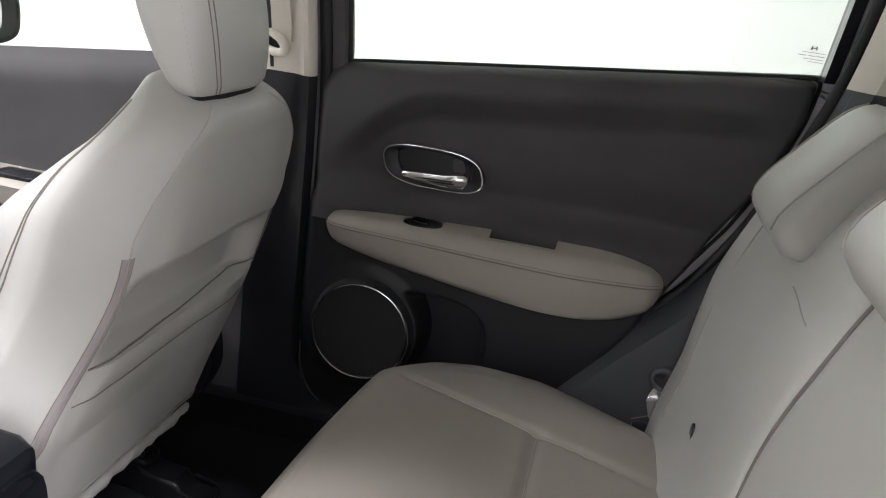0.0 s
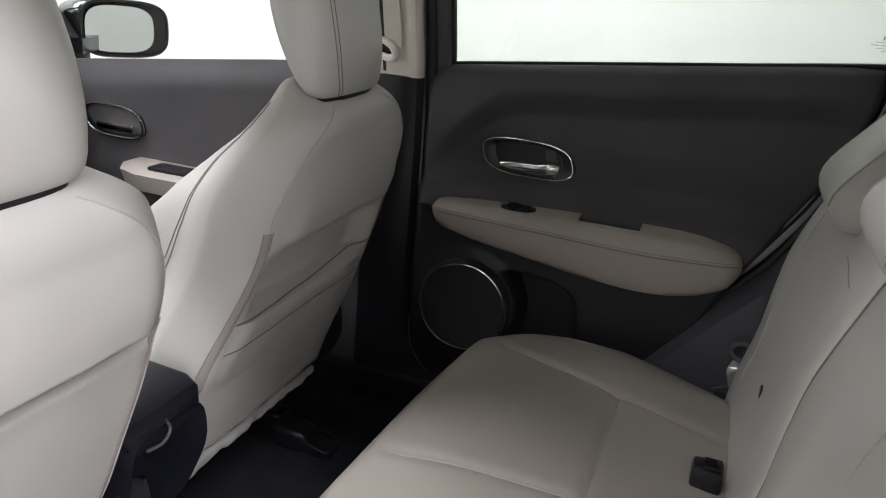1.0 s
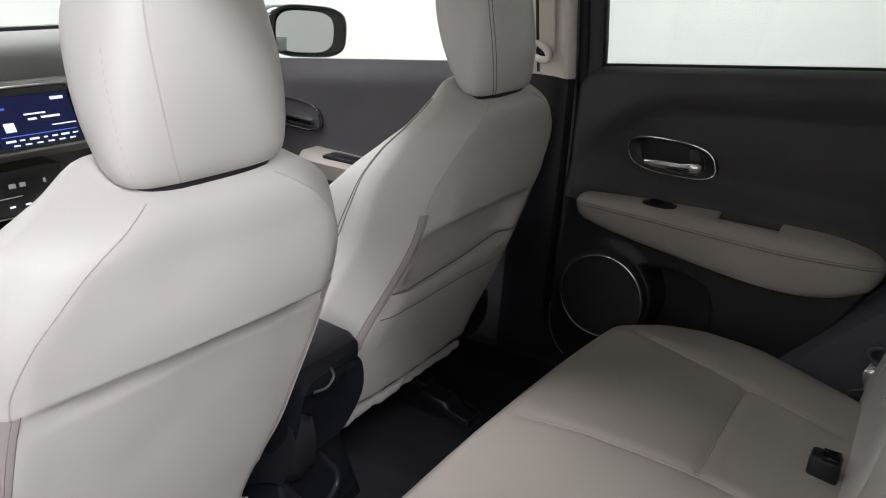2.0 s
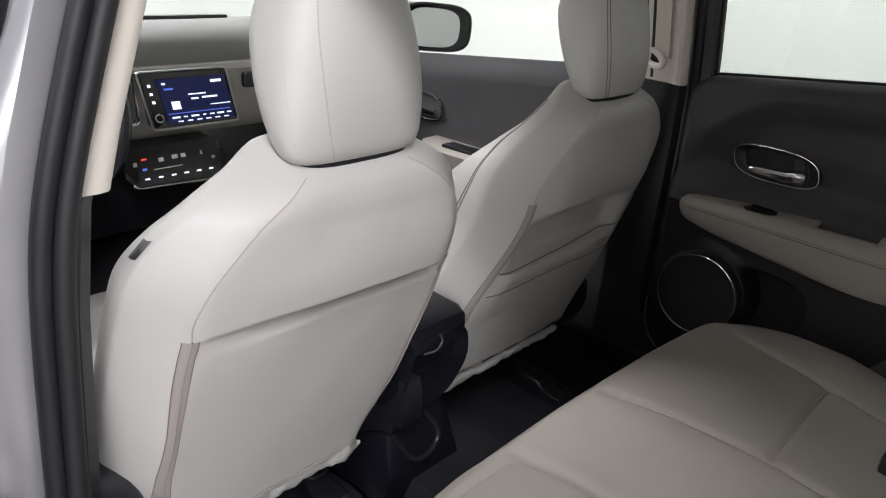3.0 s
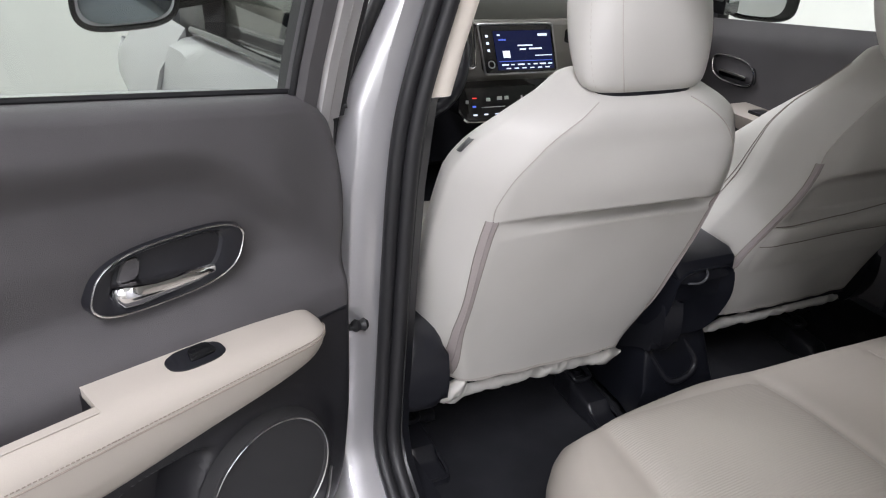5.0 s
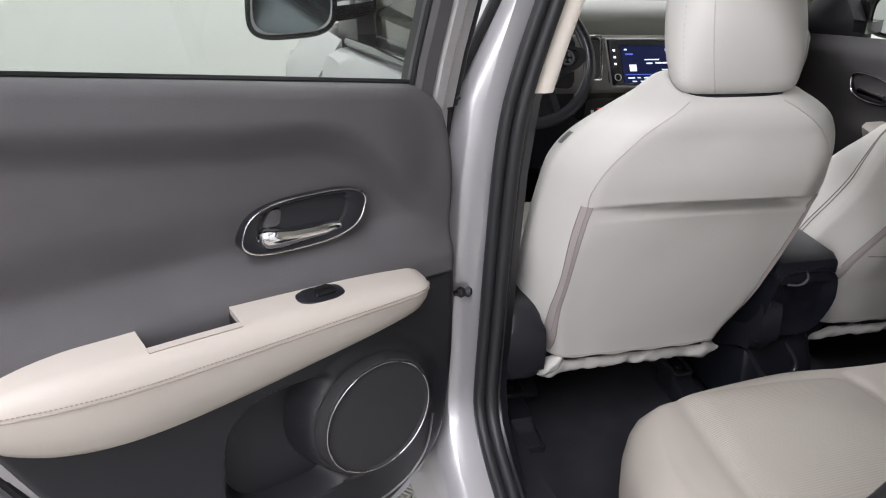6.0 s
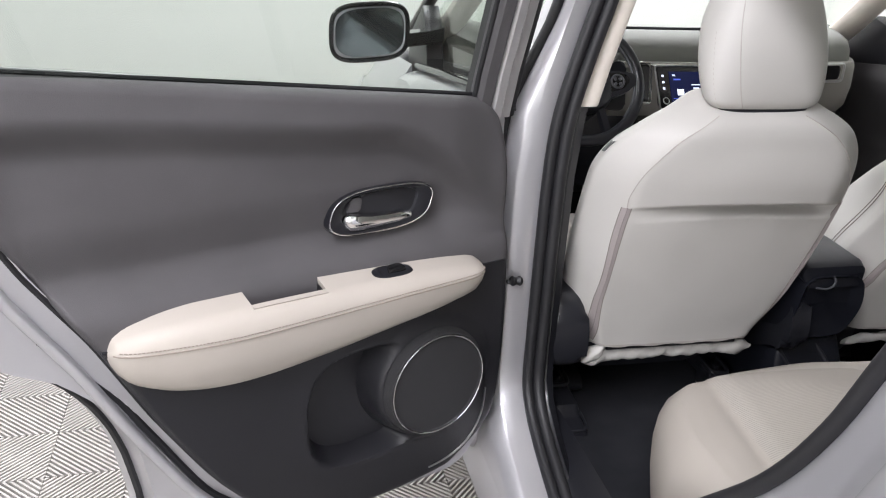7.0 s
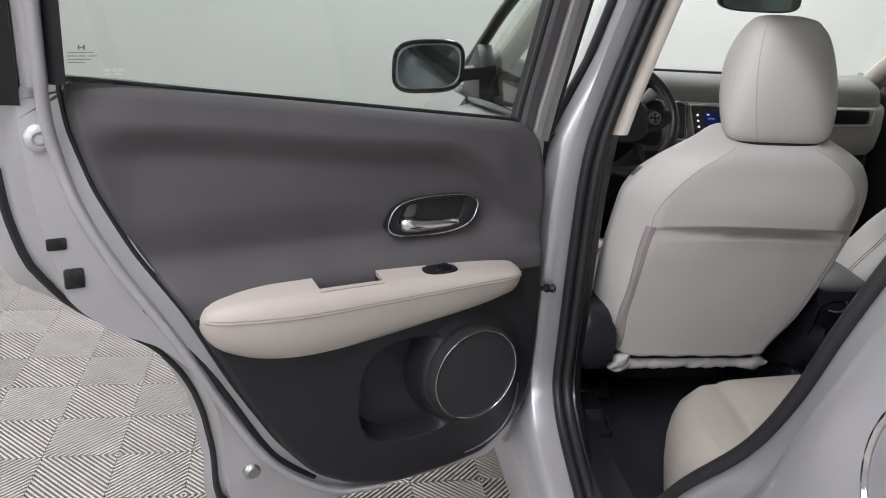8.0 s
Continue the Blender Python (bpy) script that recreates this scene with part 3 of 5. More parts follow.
    P("glass_marks", bm, DARKMARK, "small dark printed glass marks", pane)
    bm = bmesh.new()
    for y0, w, z, hgt in () if not is_left else ((-0.780, 0.009, 1.169, 0.004), (-0.769, 0.006, 1.169, 0.004), (-0.761, 0.008, 1.169, 0.004), (-0.780, 0.011, 1.163, 0.002), (-0.767, 0.012, 1.163, 0.002)):
        box(xb(z) + 0.0075, xb(z) + 0.0088, y0, y0 + w, z - hgt / 2, z + hgt / 2, 0, bm=bm)
    if is_left:
        P("glass_marks", bm, GLASSMARK, "small white printed glass marks", pane)
    # latch hardware on the rear face of the shell
    if is_left:
        P("rubber_stop", loft([[(0.733 - d, -0.868 + r * math.cos(a), 1.073 + r * math.sin(a)) for a in (2 * math.pi * k / 20 for k in range(20))] for r, d in ((0.021, -0.002), (0.019, 0.006), (0.012, 0.010), (0.0105, 0.010), (0.009, 0.006), (0.0075, 0.006), (0.006, 0.011), (0.002, 0.011))]), PAINT, "round pressed boss")
        P("latch_slot", box(0.729, 0.741, -0.874, -0.846, 0.905, 0.924, 0.003), GLOSSBLACK, "black latch slot")
        P("latch_plate", box(0.727, 0.741, -0.855, -0.826, 0.842, 0.874, 0.004), GLOSSBLACK, "black plastic latch cover")
        P("lower_bolt", loft([[(0.762 + d, -0.568 + r * math.cos(a), 0.424 + r * math.sin(a)) for a in (2 * math.pi * k / 16 for k in range(16))] for r, d in ((0.018, 0.0), (0.017, -0.012), (0.010, -0.018), (0.006, -0.018))]), STEEL, "round steel stop bolt")
    return door


HINGE = Vector((-0.8234, 0.0816, 0))
OPEN_LEFT = Matrix.Translation(HINGE) @ pose(0, 0, 0, 0, 0, -67.6) @ Matrix.Translation(-HINGE) @ MIRRORX
rear_door(Matrix.Identity(4), "closed rear car door with charcoal lining and beige armrest", False)
rear_door(OPEN_LEFT, "wide open silver rear car door with charcoal lining and beige armrest", True)


# ---- front doors ----
def front_door(move, label, is_left):
    door = thing("front_door", -0.80 if is_left else 0.80, 0.6, 0.30, label, "car door", "front doors")
    P = lambda name, bm, mat, lab="", parent=None, sharp=35: part(name, bm, mat, parent or door, lab, move, sharp)
    xb = lambda z: 0.742 - LEAN_IN(z)
    # lining: a curved sheet with a moulded crest
    def lining_x(y, z):
        top = BELT(y)
        crest = top - 0.07 - 0.05 * step(0.5, 0.9, y)
        x = 0.735 - 0.020 * step(top, top - 0.05, z) + 0.008 * step(crest + 0.045, crest - 0.045, z)
        return x - 0.02 * step(0.75, 0.70, z)
    ys = [0.10 + 1.06 * k / 40 for k in range(41)]
    rings = []
    for y in ys:
        zs = [BELT(y) + 0.002 - (BELT(y) - 0.36) * k / 28 for k in range(29)]
        rings.append([(0.75, y, zs[0])] + [(lining_x(y, z), y, z) for z in zs] + [(0.75, y, zs[-1])])
    P("lining", loft(rings), DARK, "charcoal grained plastic")
    rings = [[(0.62 + 0.02 * e, y, 0.735 + 0.012 * (0.6 - y)), (0.66, y, 0.748 + 0.01 * (0.6 - y)), (0.72, y, 0.748), (0.72, y, 0.66 + 0.04 * e), (0.64 + 0.02 * e, y, 0.69)] for y, e in ((0.14, 1.2), (0.18, 0), (0.4, 0), (0.66, 0.2), (0.72, 1.4))]
    arm = P("armrest", loft(rings), ARMPAD, "pale beige padded armrest")
    P("switch_panel", box(0.645, 0.70, 0.50, 0.64, 0.742, 0.752, 0.004), BLACK, "black switch panel", arm)
    cx = lining_x(0.79, 0.83)
    grip_loop = lambda ru, rv: [(u + 0.3 * (v - 0.826), v) for u, v in oval(0.791, 0.826, ru, rv, 40, 2.9)]
    grip = P("handle_bezel", loft([[(cx + 0.004, u, v) for u, v in grip_loop(0.088, 0.041)], [(cx - 0.008, u, v) for u, v in grip_loop(0.080, 0.034)], [(cx + 0.02, u, v) for u, v in grip_loop(0.062, 0.027)]]), BLACK, "black plastic dish round the inner handle")
    P("chrome_ring", tube([(cx - 0.007, u, v) for u, v in grip_loop(0.084, 0.038)], 0.003, 6, True), CHROME, "thin chrome ring", grip)
    P("handle_lever", box(cx - 0.012, cx + 0.004, 0.733, 0.843, 0.803, 0.822, 0.006), CHROME, "chrome pull lever", grip)
    # outer skin
    ys = [0.035 + 1.02 * k / 24 for k in range(25)]
    rings = []
    for y in ys:
        ring = [(0.80, y, BELT(y) - 0.03)]
        for z, x in ((0.99, 0.828), (0.90, 0.860), (0.86, 0.870), (0.78, 0.885), (0.66, 0.896), (0.55, 0.886), (0.44, 0.876), (0.36, 0.878), (0.30, 0.85)):
            ring.append((x, y, min(z, BELT(y) - 0.035 - (0.99 - z) * 0.2)))
        ring += [(0.78, y, 0.30), (0.76, y, BELT(y) - 0.04)]
        rings.append(ring)
    P("door_skin", loft(rings), PAINT, "silver painted outer skin")
    P("belt_strip", tube([(0.806, y, BELT(y) - 0.016) for y in (0.04, 0.4, 0.8, 1.04)], 0.011, 8), GLOSSBLACK, "black window strip")
    # window uprights and glass
    zs = [1.0, 1.1, 1.2, 1.3, 1.4, 1.5]
    P("rear_sash", loft([[(xb(z) + 0.0, 0.10, z), (xb(z) + 0.05, 0.065, z), (xb(z) + 0.05, 0.115, z), (xb(z) + 0.01, 0.135, z)] for z in zs]), BLACK, "black window frame upright")
    bm = bmesh.new()
    rows = [[bm.verts.new((xb(z) + 0.020, 0.11 + (1.16 - (z - 0.98) * 1.15 - 0.11) * k / 6, z if z > 1.0 else BELT(0.11 + (1.16 - 0.11) * k / 6) - 0.02)) for k in range(7)] for z in (0.98, 1.06, 1.15, 1.25, 1.35, 1.46)]
    for a, b in zip(rows, rows[1:]):
        for i in range(6):
            bm.faces.new((a[i], a[i + 1], b[i + 1], b[i]))
    P("window_pane", bm, GLASS, "clear faintly green glass").visible_shadow = False
    # corner triangle and wing mirror
    P("mirror_corner", prism([(0.93, 0.90), (1.24, 0.87), (1.22, 0.99), (1.10, 1.09), (1.01, 1.06), (0.93, 0.962)], lambda u, v, d: (0.752 - LEAN_IN(v) + d, u, v), 0.0, 0.05, 0.004), LOWDARK, "black corner panel below the windscreen pillar")
    mz = 0.042 if is_left else 0.0
    my, ox, turn, big = (0.755, 0.068, 0.125, 1.0) if is_left else (0.945, 0.018, 0.22, 1.30)
    rings = []
    for s, dy in ((0.86, -0.008), (0.97, -0.012), (1.0, 0.0), (1.0, 0.03), (0.93, 0.07), (0.7, 0.10), (0.3, 0.115), (0.04, 0.117)):
        rings.append([(0.917 + ox + (u - 0.917) * s, my + dy - turn * (u - 0.917), 1.015 + mz + (v - 1.015) * s) for u, v in oval(0.917, 1.015, 0.100 * big, 0.070, 40, 3.6, -0.06)])
    mirror = P("wing_mirror", loft(rings), PAINT if is_left else GLOSSBLACK, "wing mirror housing")
    P("mirror_rim", tube([(0.917 + ox + (u - 0.917) * 0.98, my - 0.010 - turn * (u - 0.917), 1.015 + mz + (v - 1.015) * 0.98) for u, v in oval(0.917, 1.015, 0.100 * big, 0.070, 40, 3.6, -0.06)], 0.006, 6, True), GLOSSBLACK, "black rim", mirror)
    P("mirror_glass", prism([(u, v) for u, v in oval(0.917 - 0.06 * (big - 1), 1.015, 0.088 * (0.5 + 0.5 * big), 0.059, 40, 3.2, -0.06)], lambda u, v, d: (u + ox, my + d - turn * (u - 0.917), v + mz), -0.0135, -0.010), DARKMIRROR if is_left else MIRROR, "mirror glass", mirror)
    P("mirror_arm", loft([[(x, my + 0.05 + dy + (0.885 - my) * (0.87 + ox - x) / 0.14, zc + mz + dz) for dy, dz in ((-0.03, -0.018), (0.03, -0.018), (0.03, 0.018), (-0.03, 0.018))] for x, zc in ((0.75, 0.985), (0.80, 0.982), (0.87 + ox, 0.985))]), GLOSSBLACK, "black mirror arm", mirror)
    return door


front_door(Matrix.Identity(4), "closed front car door with charcoal lining and wing mirror", False)
front_door(MIRRORX, "closed silver front car door with wing mirror", True)

# ---- car body ----
body = thing("car_body", 0, 0, 0.15, "silver compact car body with black seals round the door openings", "car body")
B = lambda name, bm, mat, lab="", move=None, parent=None, sharp=35: part(name, bm, mat, parent or body, lab, move, sharp)
ZP = [0.20, 0.27, 0.31, 0.34, 0.37, 0.40, 0.44, 0.48, 0.54, 0.6, 0.75, 0.9, 1.02, 1.1, 1.2, 1.3, 1.4, 1.5]


def pillar_lean(z):
    return 0.15 * (z - 1.01 + math.sqrt((z - 1.01) ** 2 + 0.006))


def foot(z):
    """How far the pillar's foot sweeps rearwards into the sill."""
    return 0.34 * step(0.54, 0.28, z) ** 2.2


for side in (None, MIRRORX):
    # middle pillar: outer painted jamb, doubled rubber seal, trim
    rings = []
    for z in ZP:
        x, f = pillar_lean(z), foot(z)
        o = x + 0.030 * step(1.00, 1.20, z)
        rings.append([(0.755 - x, 0.006 - f, z), (0.762 - x, 0.000 - f, z), (0.768 - x, -0.002 - f, z), (0.795 - x, -0.002 - f, z), (0.810 - o, 0.000 - f, z), (0.815 - o, 0.002 - f, z), (0.832 - o, 0.017 - f * 0.9, z), (0.837 - o, 0.024 - f * 0.8, z), (0.839 - o, 0.032 - f * 0.8, z), (0.839 - o, 0.10, z), (0.74 - x, 0.10, z)])
    B("middle_pillar", loft(rings), PAINT, "silver painted door jamb", side)
    for dx, dy, r in ((0.757, -0.010, 0.011), (0.736, -0.014, 0.012)):
        B("door_seal", tube([(dx - pillar_lean(z), dy - foot(z), z) for z in (0.20 + 1.30 * k / 60 for k in range(61))], r, 10), RUBBER, "black rubber door seal", side)
    rings = [[(0.728 - pillar_lean(z), 0.001 - foot(z), z), (0.716 - pillar_lean(z), -0.004 - foot(z), z), (0.700 - pillar_lean(z), 0.006 - foot(z) * 0.8, z), (0.688 - pillar_lean(z), 0.035, z), (0.690 - pillar_lean(z), 0.11, z), (0.735 - pillar_lean(z), 0.12, z)] for z in ZP if z < 1.03]
    rings += [[(p[0] - 0.0036, p[1], 1.033) for p in rings[-1]]]
    B("pillar_trim_lower", loft(rings), BLACK, "dark lower pillar trim", side)
    rings = [[(0.728 - pillar_lean(z), 0.002, z), (0.716 - pillar_lean(z), -0.005, z), (0.700 - pillar_lean(z), -0.006, z), (0.690 - pillar_lean(z), -0.004, z), (0.685 - pillar_lean(z), 0.000, z), (0.683 - pillar_lean(z), 0.008, z), (0.693 - pillar_lean(z), 0.028, z), (0.692 - pillar_lean(z), 0.09, z), (0.735 - pillar_lean(z), 0.11, z)] for z in (1.034, 1.1, 1.2, 1.3, 1.4, 1.5)]
    B("pillar_trim_upper", loft(rings), TRIM, "warm white upper pillar trim", side)
    B("gap_seal", tube([(0.842 - pillar_lean(z) - 0.030 * step(1.00, 1.20, z), 0.028, z) for z in (0.38 + 1.12 * k / 24 for k in range(25))], 0.010, 8), RUBBER, "black seal in the gap before the pillar", side)
    # front pillar
    pts = smooth_path([(0.715, 1.30, 0.945), (0.690, 1.205, 1.005), (0.672, 1.10, 1.075), (0.640, 0.90, 1.215), (0.59, 0.55, 1.41), (0.56, 0.2, 1.49)], 5)
    B("front_pillar", tube(pts, 0.042, 10, flat=0.8), TRIM, "warm white windscreen pillar", side)
    pts = smooth_path([(0.79, 1.37, 0.94), (0.752, 1.15, 1.10), (0.71, 0.98, 1.237), (0.655, 0.70, 1.38), (0.62, 0.45, 1.46)], 5)
    B("front_pillar_skin", tube(pts, 0.020, 10, flat=0.8), LOWDARK, "black windscreen pillar", side)
    B("pillar_strip", tube([(p.x + 0.010, p.y + 0.018, p.z + 0.010) for p in pts], 0.005, 6), CHROME, "thin bright strip along the windscreen pillar", side)
    # sill
    rings = [[(0.845, y, 0.30), (0.835, y, 0.325), (0.76, y, 0.335), (0.735, y, 0.355), (0.71, y, 0.35), (0.70, y, 0.31), (0.70, y, 0.2), (0.84, y, 0.2)] for y in (-0.62, -0.4, -0.12, 0.05, 0.3, 1.1)]
    B("sill", loft(rings), PAINT, "silver painted sill", side)
    B("sill_scuff", loft([[(0.735, y, 0.357), (0.715, y, 0.368), (0.66, y, 0.372), (0.655, y, 0.30), (0.71, y, 0.30)] for y in (-0.55, -0.2, 0.06, 0.4, 1.0)]), BLACK, "black sill scuff plate", side)
    # rear quarter round the wheel arch side of the opening
    curve = smooth_path([(-0.30, 0.345, 0), (-0.39, 0.365, 0), (-0.435, 0.415, 0), (-0.485, 0.505, 0), (-0.568, 0.615, 0), (-0.700, 0.765, 0), (-0.772, 0.882, 0), (-0.812, 0.985, 0), (-0.842, 1.085, 0), (-0.858, 1.17, 0), (-0.868, 1.30, 0), (-0.87, 1.48, 0)], 5)
    rings, seal = [], []
    cen = Vector((-0.30, 0.95, 0))
    for i, p in enumerate(curve):
        d = (p - cen).normalized()
        tang = (curve[min(i + 1, len(curve) - 1)] - curve[max(i - 1, 0)]).normalized()
        d = Vector((-tang.y, tang.x, 0))
        if d.x > 0:
            d = -d
        low = step(1.0, 0.6, p.y)
        ln = pillar_lean(p.y)
        at = lambda x, o: (x - ln, p.x + d.x * o, p.y + d.y * o)
        seal.append(at(0.722, 0.0))
        rings.append([at(0.690, 0.012), at(0.722, 0.010), at(0.736, 0.028), at(0.745, 0.055), at(0.765, 0.085), at(0.800, 0.105), at(0.828, 0.125), at(0.846, 0.15), at(0.860, 0.19), at(0.872, 0.27), at(0.874, 0.38), at(0.872, 0.55), at(0.84, 1.10)])
    B("rear_quarter", loft(rings, closed=False), PAINT, "silver painted rear quarter panel", side)
    B("rear_door_seal", tube(seal, 0.0105, 8), RUBBER, "black rubber door seal", side)
    # dark inner side trim between the seat and the door opening
    rings = []
    for p in curve:
        ln = pillar_lean(p.y)
        rings.append([(0.712 - ln, p.x - 0.004, p.y), (0.690 - ln, p.x - 0.012, p.y), (0.668 - ln, p.x - 0.035, p.y + 0.0), (0.655 - ln, p.x - 0.16, p.y), (0.660 - ln, p.x - 0.5, p.y)])
    cut = next(i for i, p in enumerate(curve) if p.y > 1.165)
    B("side_trim", loft(rings[:cut], closed=False), SIDETRIM, "dark plastic side trim, greyed as if lit", side)
    B("rear_pillar_trim", loft([[(a[0] - 0.003, a[1], a[2]) for a in r] for r in rings[cut - 1:]], closed=False), TRIM, "warm white rear pillar trim", side)
    # front wing and wheels
    rings = [[(0.82 * w, y, z0), (0.885 * w, y, z0 - 0.10), (0.91 * w, y, 0.72), (0.91 * w, y, 0.66), (0.80 * w, y, 0.66)] for y, z0, w in ((1.06, 0.925, 1.0), (1.4, 0.90, 1.0), (1.75, 0.86, 0.99), (2.0, 0.80, 0.94))]
    B("front_wing", loft(rings), PAINT, "silver painted front wing", side)

# roof, headliner, windscreen, bonnet, tail
roof = lambda x, y: 1.60 - 0.055 * (x / 0.6) ** 2 - 0.05 * step(0.1, 0.75, y) * 2.0 - 0.06 * step(-0.8, -1.9, y)
ys = [0.62 - 2.5 * k / 24 for k in range(25)]
xs = [-0.62 + 1.24 * k / 16 for k in range(17)]
bm = loft([[(x, y, roof(x, y)) for x in xs] + [(x, y, roof(x, y) - 0.012) for x in reversed(xs)] for y in ys])
B("roof", bm, PAINT, "silver painted roof")
bm = loft([[(x * 0.97, y, roof(x, y) - 0.045) for x in xs] + [(x * 0.97, y, roof(x, y) - 0.052) for x in reversed(xs)] for y in ys])
B("headliner", bm, HEADLINER, "pale cloth headliner")
bm = bmesh.new()
rows = [[bm.verts.new(((0.74 - 0.17 * k / 8) * (i / 6 - 1), 1.30 - 0.68 * k / 8 - 0.06 * (i / 6 - 1) ** 2, 0.985 + (1.50 - 0.985) * math.sin(k / 8 * 1.35) / math.sin(1.35))) for i in range(13)] for k in range(9)]
for a, b in zip(rows, rows[1:]):
    for i in range(12):
        bm.faces.new((a[i], a[i + 1], b[i + 1], b[i]))
B("windscreen", bm, GLASS, "clear windscreen glass").visible_shadow = False
B("bonnet", loft([[(-0.80 * w, y, z - 0.05), (-0.5 * w, y, z), (0, y, z + 0.03), (0.5 * w, y, z), (0.80 * w, y, z - 0.05), (0.7 * w, y, z - 0.12), (-0.7 * w, y, z - 0.12)] for y, z, w in ((1.32, 0.975, 1.0), (1.6, 0.93, 0.99), (1.9, 0.86, 0.95), (2.02, 0.78, 0.9))]), PAINT, "silver painted bonnet")
B("nose", box(-0.82, 0.82, 1.9, 2.06, 0.25, 0.74, 0.06, 4), PAINT, "silver painted nose")
B("tail_panel", box(-0.78, 0.78, -2.0, -1.92, 0.3, 1.02, 0.02), PAINT, "silver painted tailgate")
bm = bmesh.new()
bm.faces.new([bm.verts.new(v) for v in ((-0.66, -1.95, 1.02), (0.66, -1.95, 1.02), (0.52, -1.80, 1.50), (-0.52, -1.80, 1.50))])
B("rear_window", bm, PRIVACY, "tinted rear window glass")
for side in (None, MIRRORX):
    B("roof_rail", tube(smooth_path([(0.585, 0.55, 1.44), (0.60, 0.2, 1.52), (0.605, -0.3, 1.55), (0.60, -0.9, 1.55), (0.58, -1.5, 1.52), (0.55, -1.9, 1.48)], 4), 0.045, 10), TRIM, "warm white roof rail trim", side)

# fuel flap on the rear quarter
flap = loft([[(-0.8725 - d, -1.168 + r * math.cos(a), 1.025 + r * math.sin(a)) for a in (2 * math.pi * k / 40 for k in range(40))] for r, d in ((0.078, -0.01), (0.078, 0.003), (0.074, 0.005), (0.02, 0.006))])
flap = B("fuel_flap", flap, PAINT, "round silver fuel flap")
part("flap_glint", tube([(-0.8755, -1.168 + 0.0815 * math.cos(a), 1.025 + 0.0815 * math.sin(a)) for a in (2 * math.pi * k / 48 for k in range(48))], 0.0035, 6, True), CHROME, flap, "chrome ring added as the reflection round the flap")

# cabin floor
ground = loft([[(-0.70, y, z + 0.02), (-0.60, y, z), (-0.16, y, z), (-0.11, y, z + h), (0.11, y, z + h), (0.16, y, z), (0.60, y, z), (0.70, y, z + 0.02), (0.70, y, z - 0.08), (-0.70, y, z - 0.08)] for y, z, h in ((-0.75, 0.34, 0.10), (-0.30, 0.31, 0.06), (0.1, 0.30, 0.07), (0.4, 0.30, 0.10), (0.9, 0.32, 0.14), (1.2, 0.50, 0.10))])
solo("cabin_floor", ground, CARPET, "black carpeted car floor with a raised tunnel", "car floor", "structure", base=(0, 0.1, 0.30))
solo("firewall", box(-0.72, 0.72, 1.20, 1.26, 0.3, 0.95, 0.01), BLACK, "black bulkhead below the dashboard", "bulkhead", "structure", base=(0, 1.2, 0.3))
solo("luggage_deck", box(-0.62, 0.62, -1.92, -1.02, 0.60, 0.66, 0.01), CARPET, "black luggage deck behind the rear seat", "luggage deck", "structure", base=(0, -1.5, 0.6))
def wheel(x, y):
    w = thing("wheel", x, y, 0.0, "black tyre on a silver alloy wheel", "wheel", "wheels of the car")
    ring = lambda r, d: [(x + d, y + r * math.cos(a), 0.325 + r * math.sin(a)) for a in (2 * math.pi * k / 40 for k in range(40))]
    part("tyre", loft([ring(0.22, -0.09), ring(0.30, -0.10), ring(0.325, -0.07), ring(0.325, 0.07), ring(0.30, 0.10), ring(0.22, 0.09), ring(0.22, -0.09)], caps=False), TYRE, w)
    part("rim", loft([ring(0.225, -0.085), ring(0.225, 0.085), ring(0.20, 0.08), ring(0.05, 0.07)]), PAINT, w)


for x in (-0.77, 0.77):
    for y in (1.36, -1.25):
        wheel(x, y)


# ---- front seats ----
SEAT = [  # height, half width, half depth, rear face along the car, drift towards the outer side
    (0.480, 0.188, 0.058, 0.034, 0.041), (0.500, 0.197, 0.065, 0.028, 0.040), (0.530, 0.208, 0.070, 0.020, 0.038), (0.57, 0.228, 0.080, 0.011, 0.036), (0.63, 0.255, 0.085, -0.003, 0.030), (0.70, 0.272, 0.086, -0.019, 0.020), (0.80, 0.286, 0.084, -0.043, 0.008),
    (0.88, 0.290, 0.082, -0.062, 0.0), (0.93, 0.282, 0.078, -0.074, 0.0), (0.97, 0.258, 0.071, -0.083, 0.0), (1.00, 0.226, 0.063, -0.089, 0.0), (1.022, 0.190, 0.056, -0.084, 0.0), (1.034, 0.166, 0.048, -0.072, 0.0), (1.046, 0.144, 0.037, -0.052, 0.0), (1.056, 0.126, 0.027, -0.035, 0.0), (1.063, 0.110, 0.018, -0.022, 0.0), (1.067, 0.090, 0.008, -0.010, 0.0)]
CREASE = [(0.48, 0.160), (0.55, 0.205), (0.70, 0.222), (0.857, 0.222), (0.93, 0.205), (0.985, 0.160), (1.016, 0.115), (1.032, 0.085), (1.067, 0.060)]


PASSENGER_CREASE = [(0.48, 0.255), (0.64, 0.246), (0.73, 0.228), (0.82, 0.215), (0.857, 0.220)] + CREASE[4:]


def seat_row(z, wide):
    """Half width, half depth, rear face and drift; the passenger's cover flares towards the console below."""
    hw, hd, yr, drift = lerp_table(SEAT, z)
    if wide >= 1.0:
        flare = 0.040 * step(0.82, 0.62, z) + 0.010 * step(0.62, 0.52, z)
        return hw + flare, hd, yr, drift + flare / 1.2
    return hw * wide, hd, yr, drift


def seat_rear(xr, z, pleat, wide=1.0):
    """Rear face of the backrest at xr from its middle."""
    hw, hd, yr, drift = seat_row(z, wide)
    u = min(abs(xr) / hw, 0.9999)
    seam = min(lerp_table(CREASE if wide < 1.0 else PASSENGER_CREASE, z)[0], 0.84 * hw)
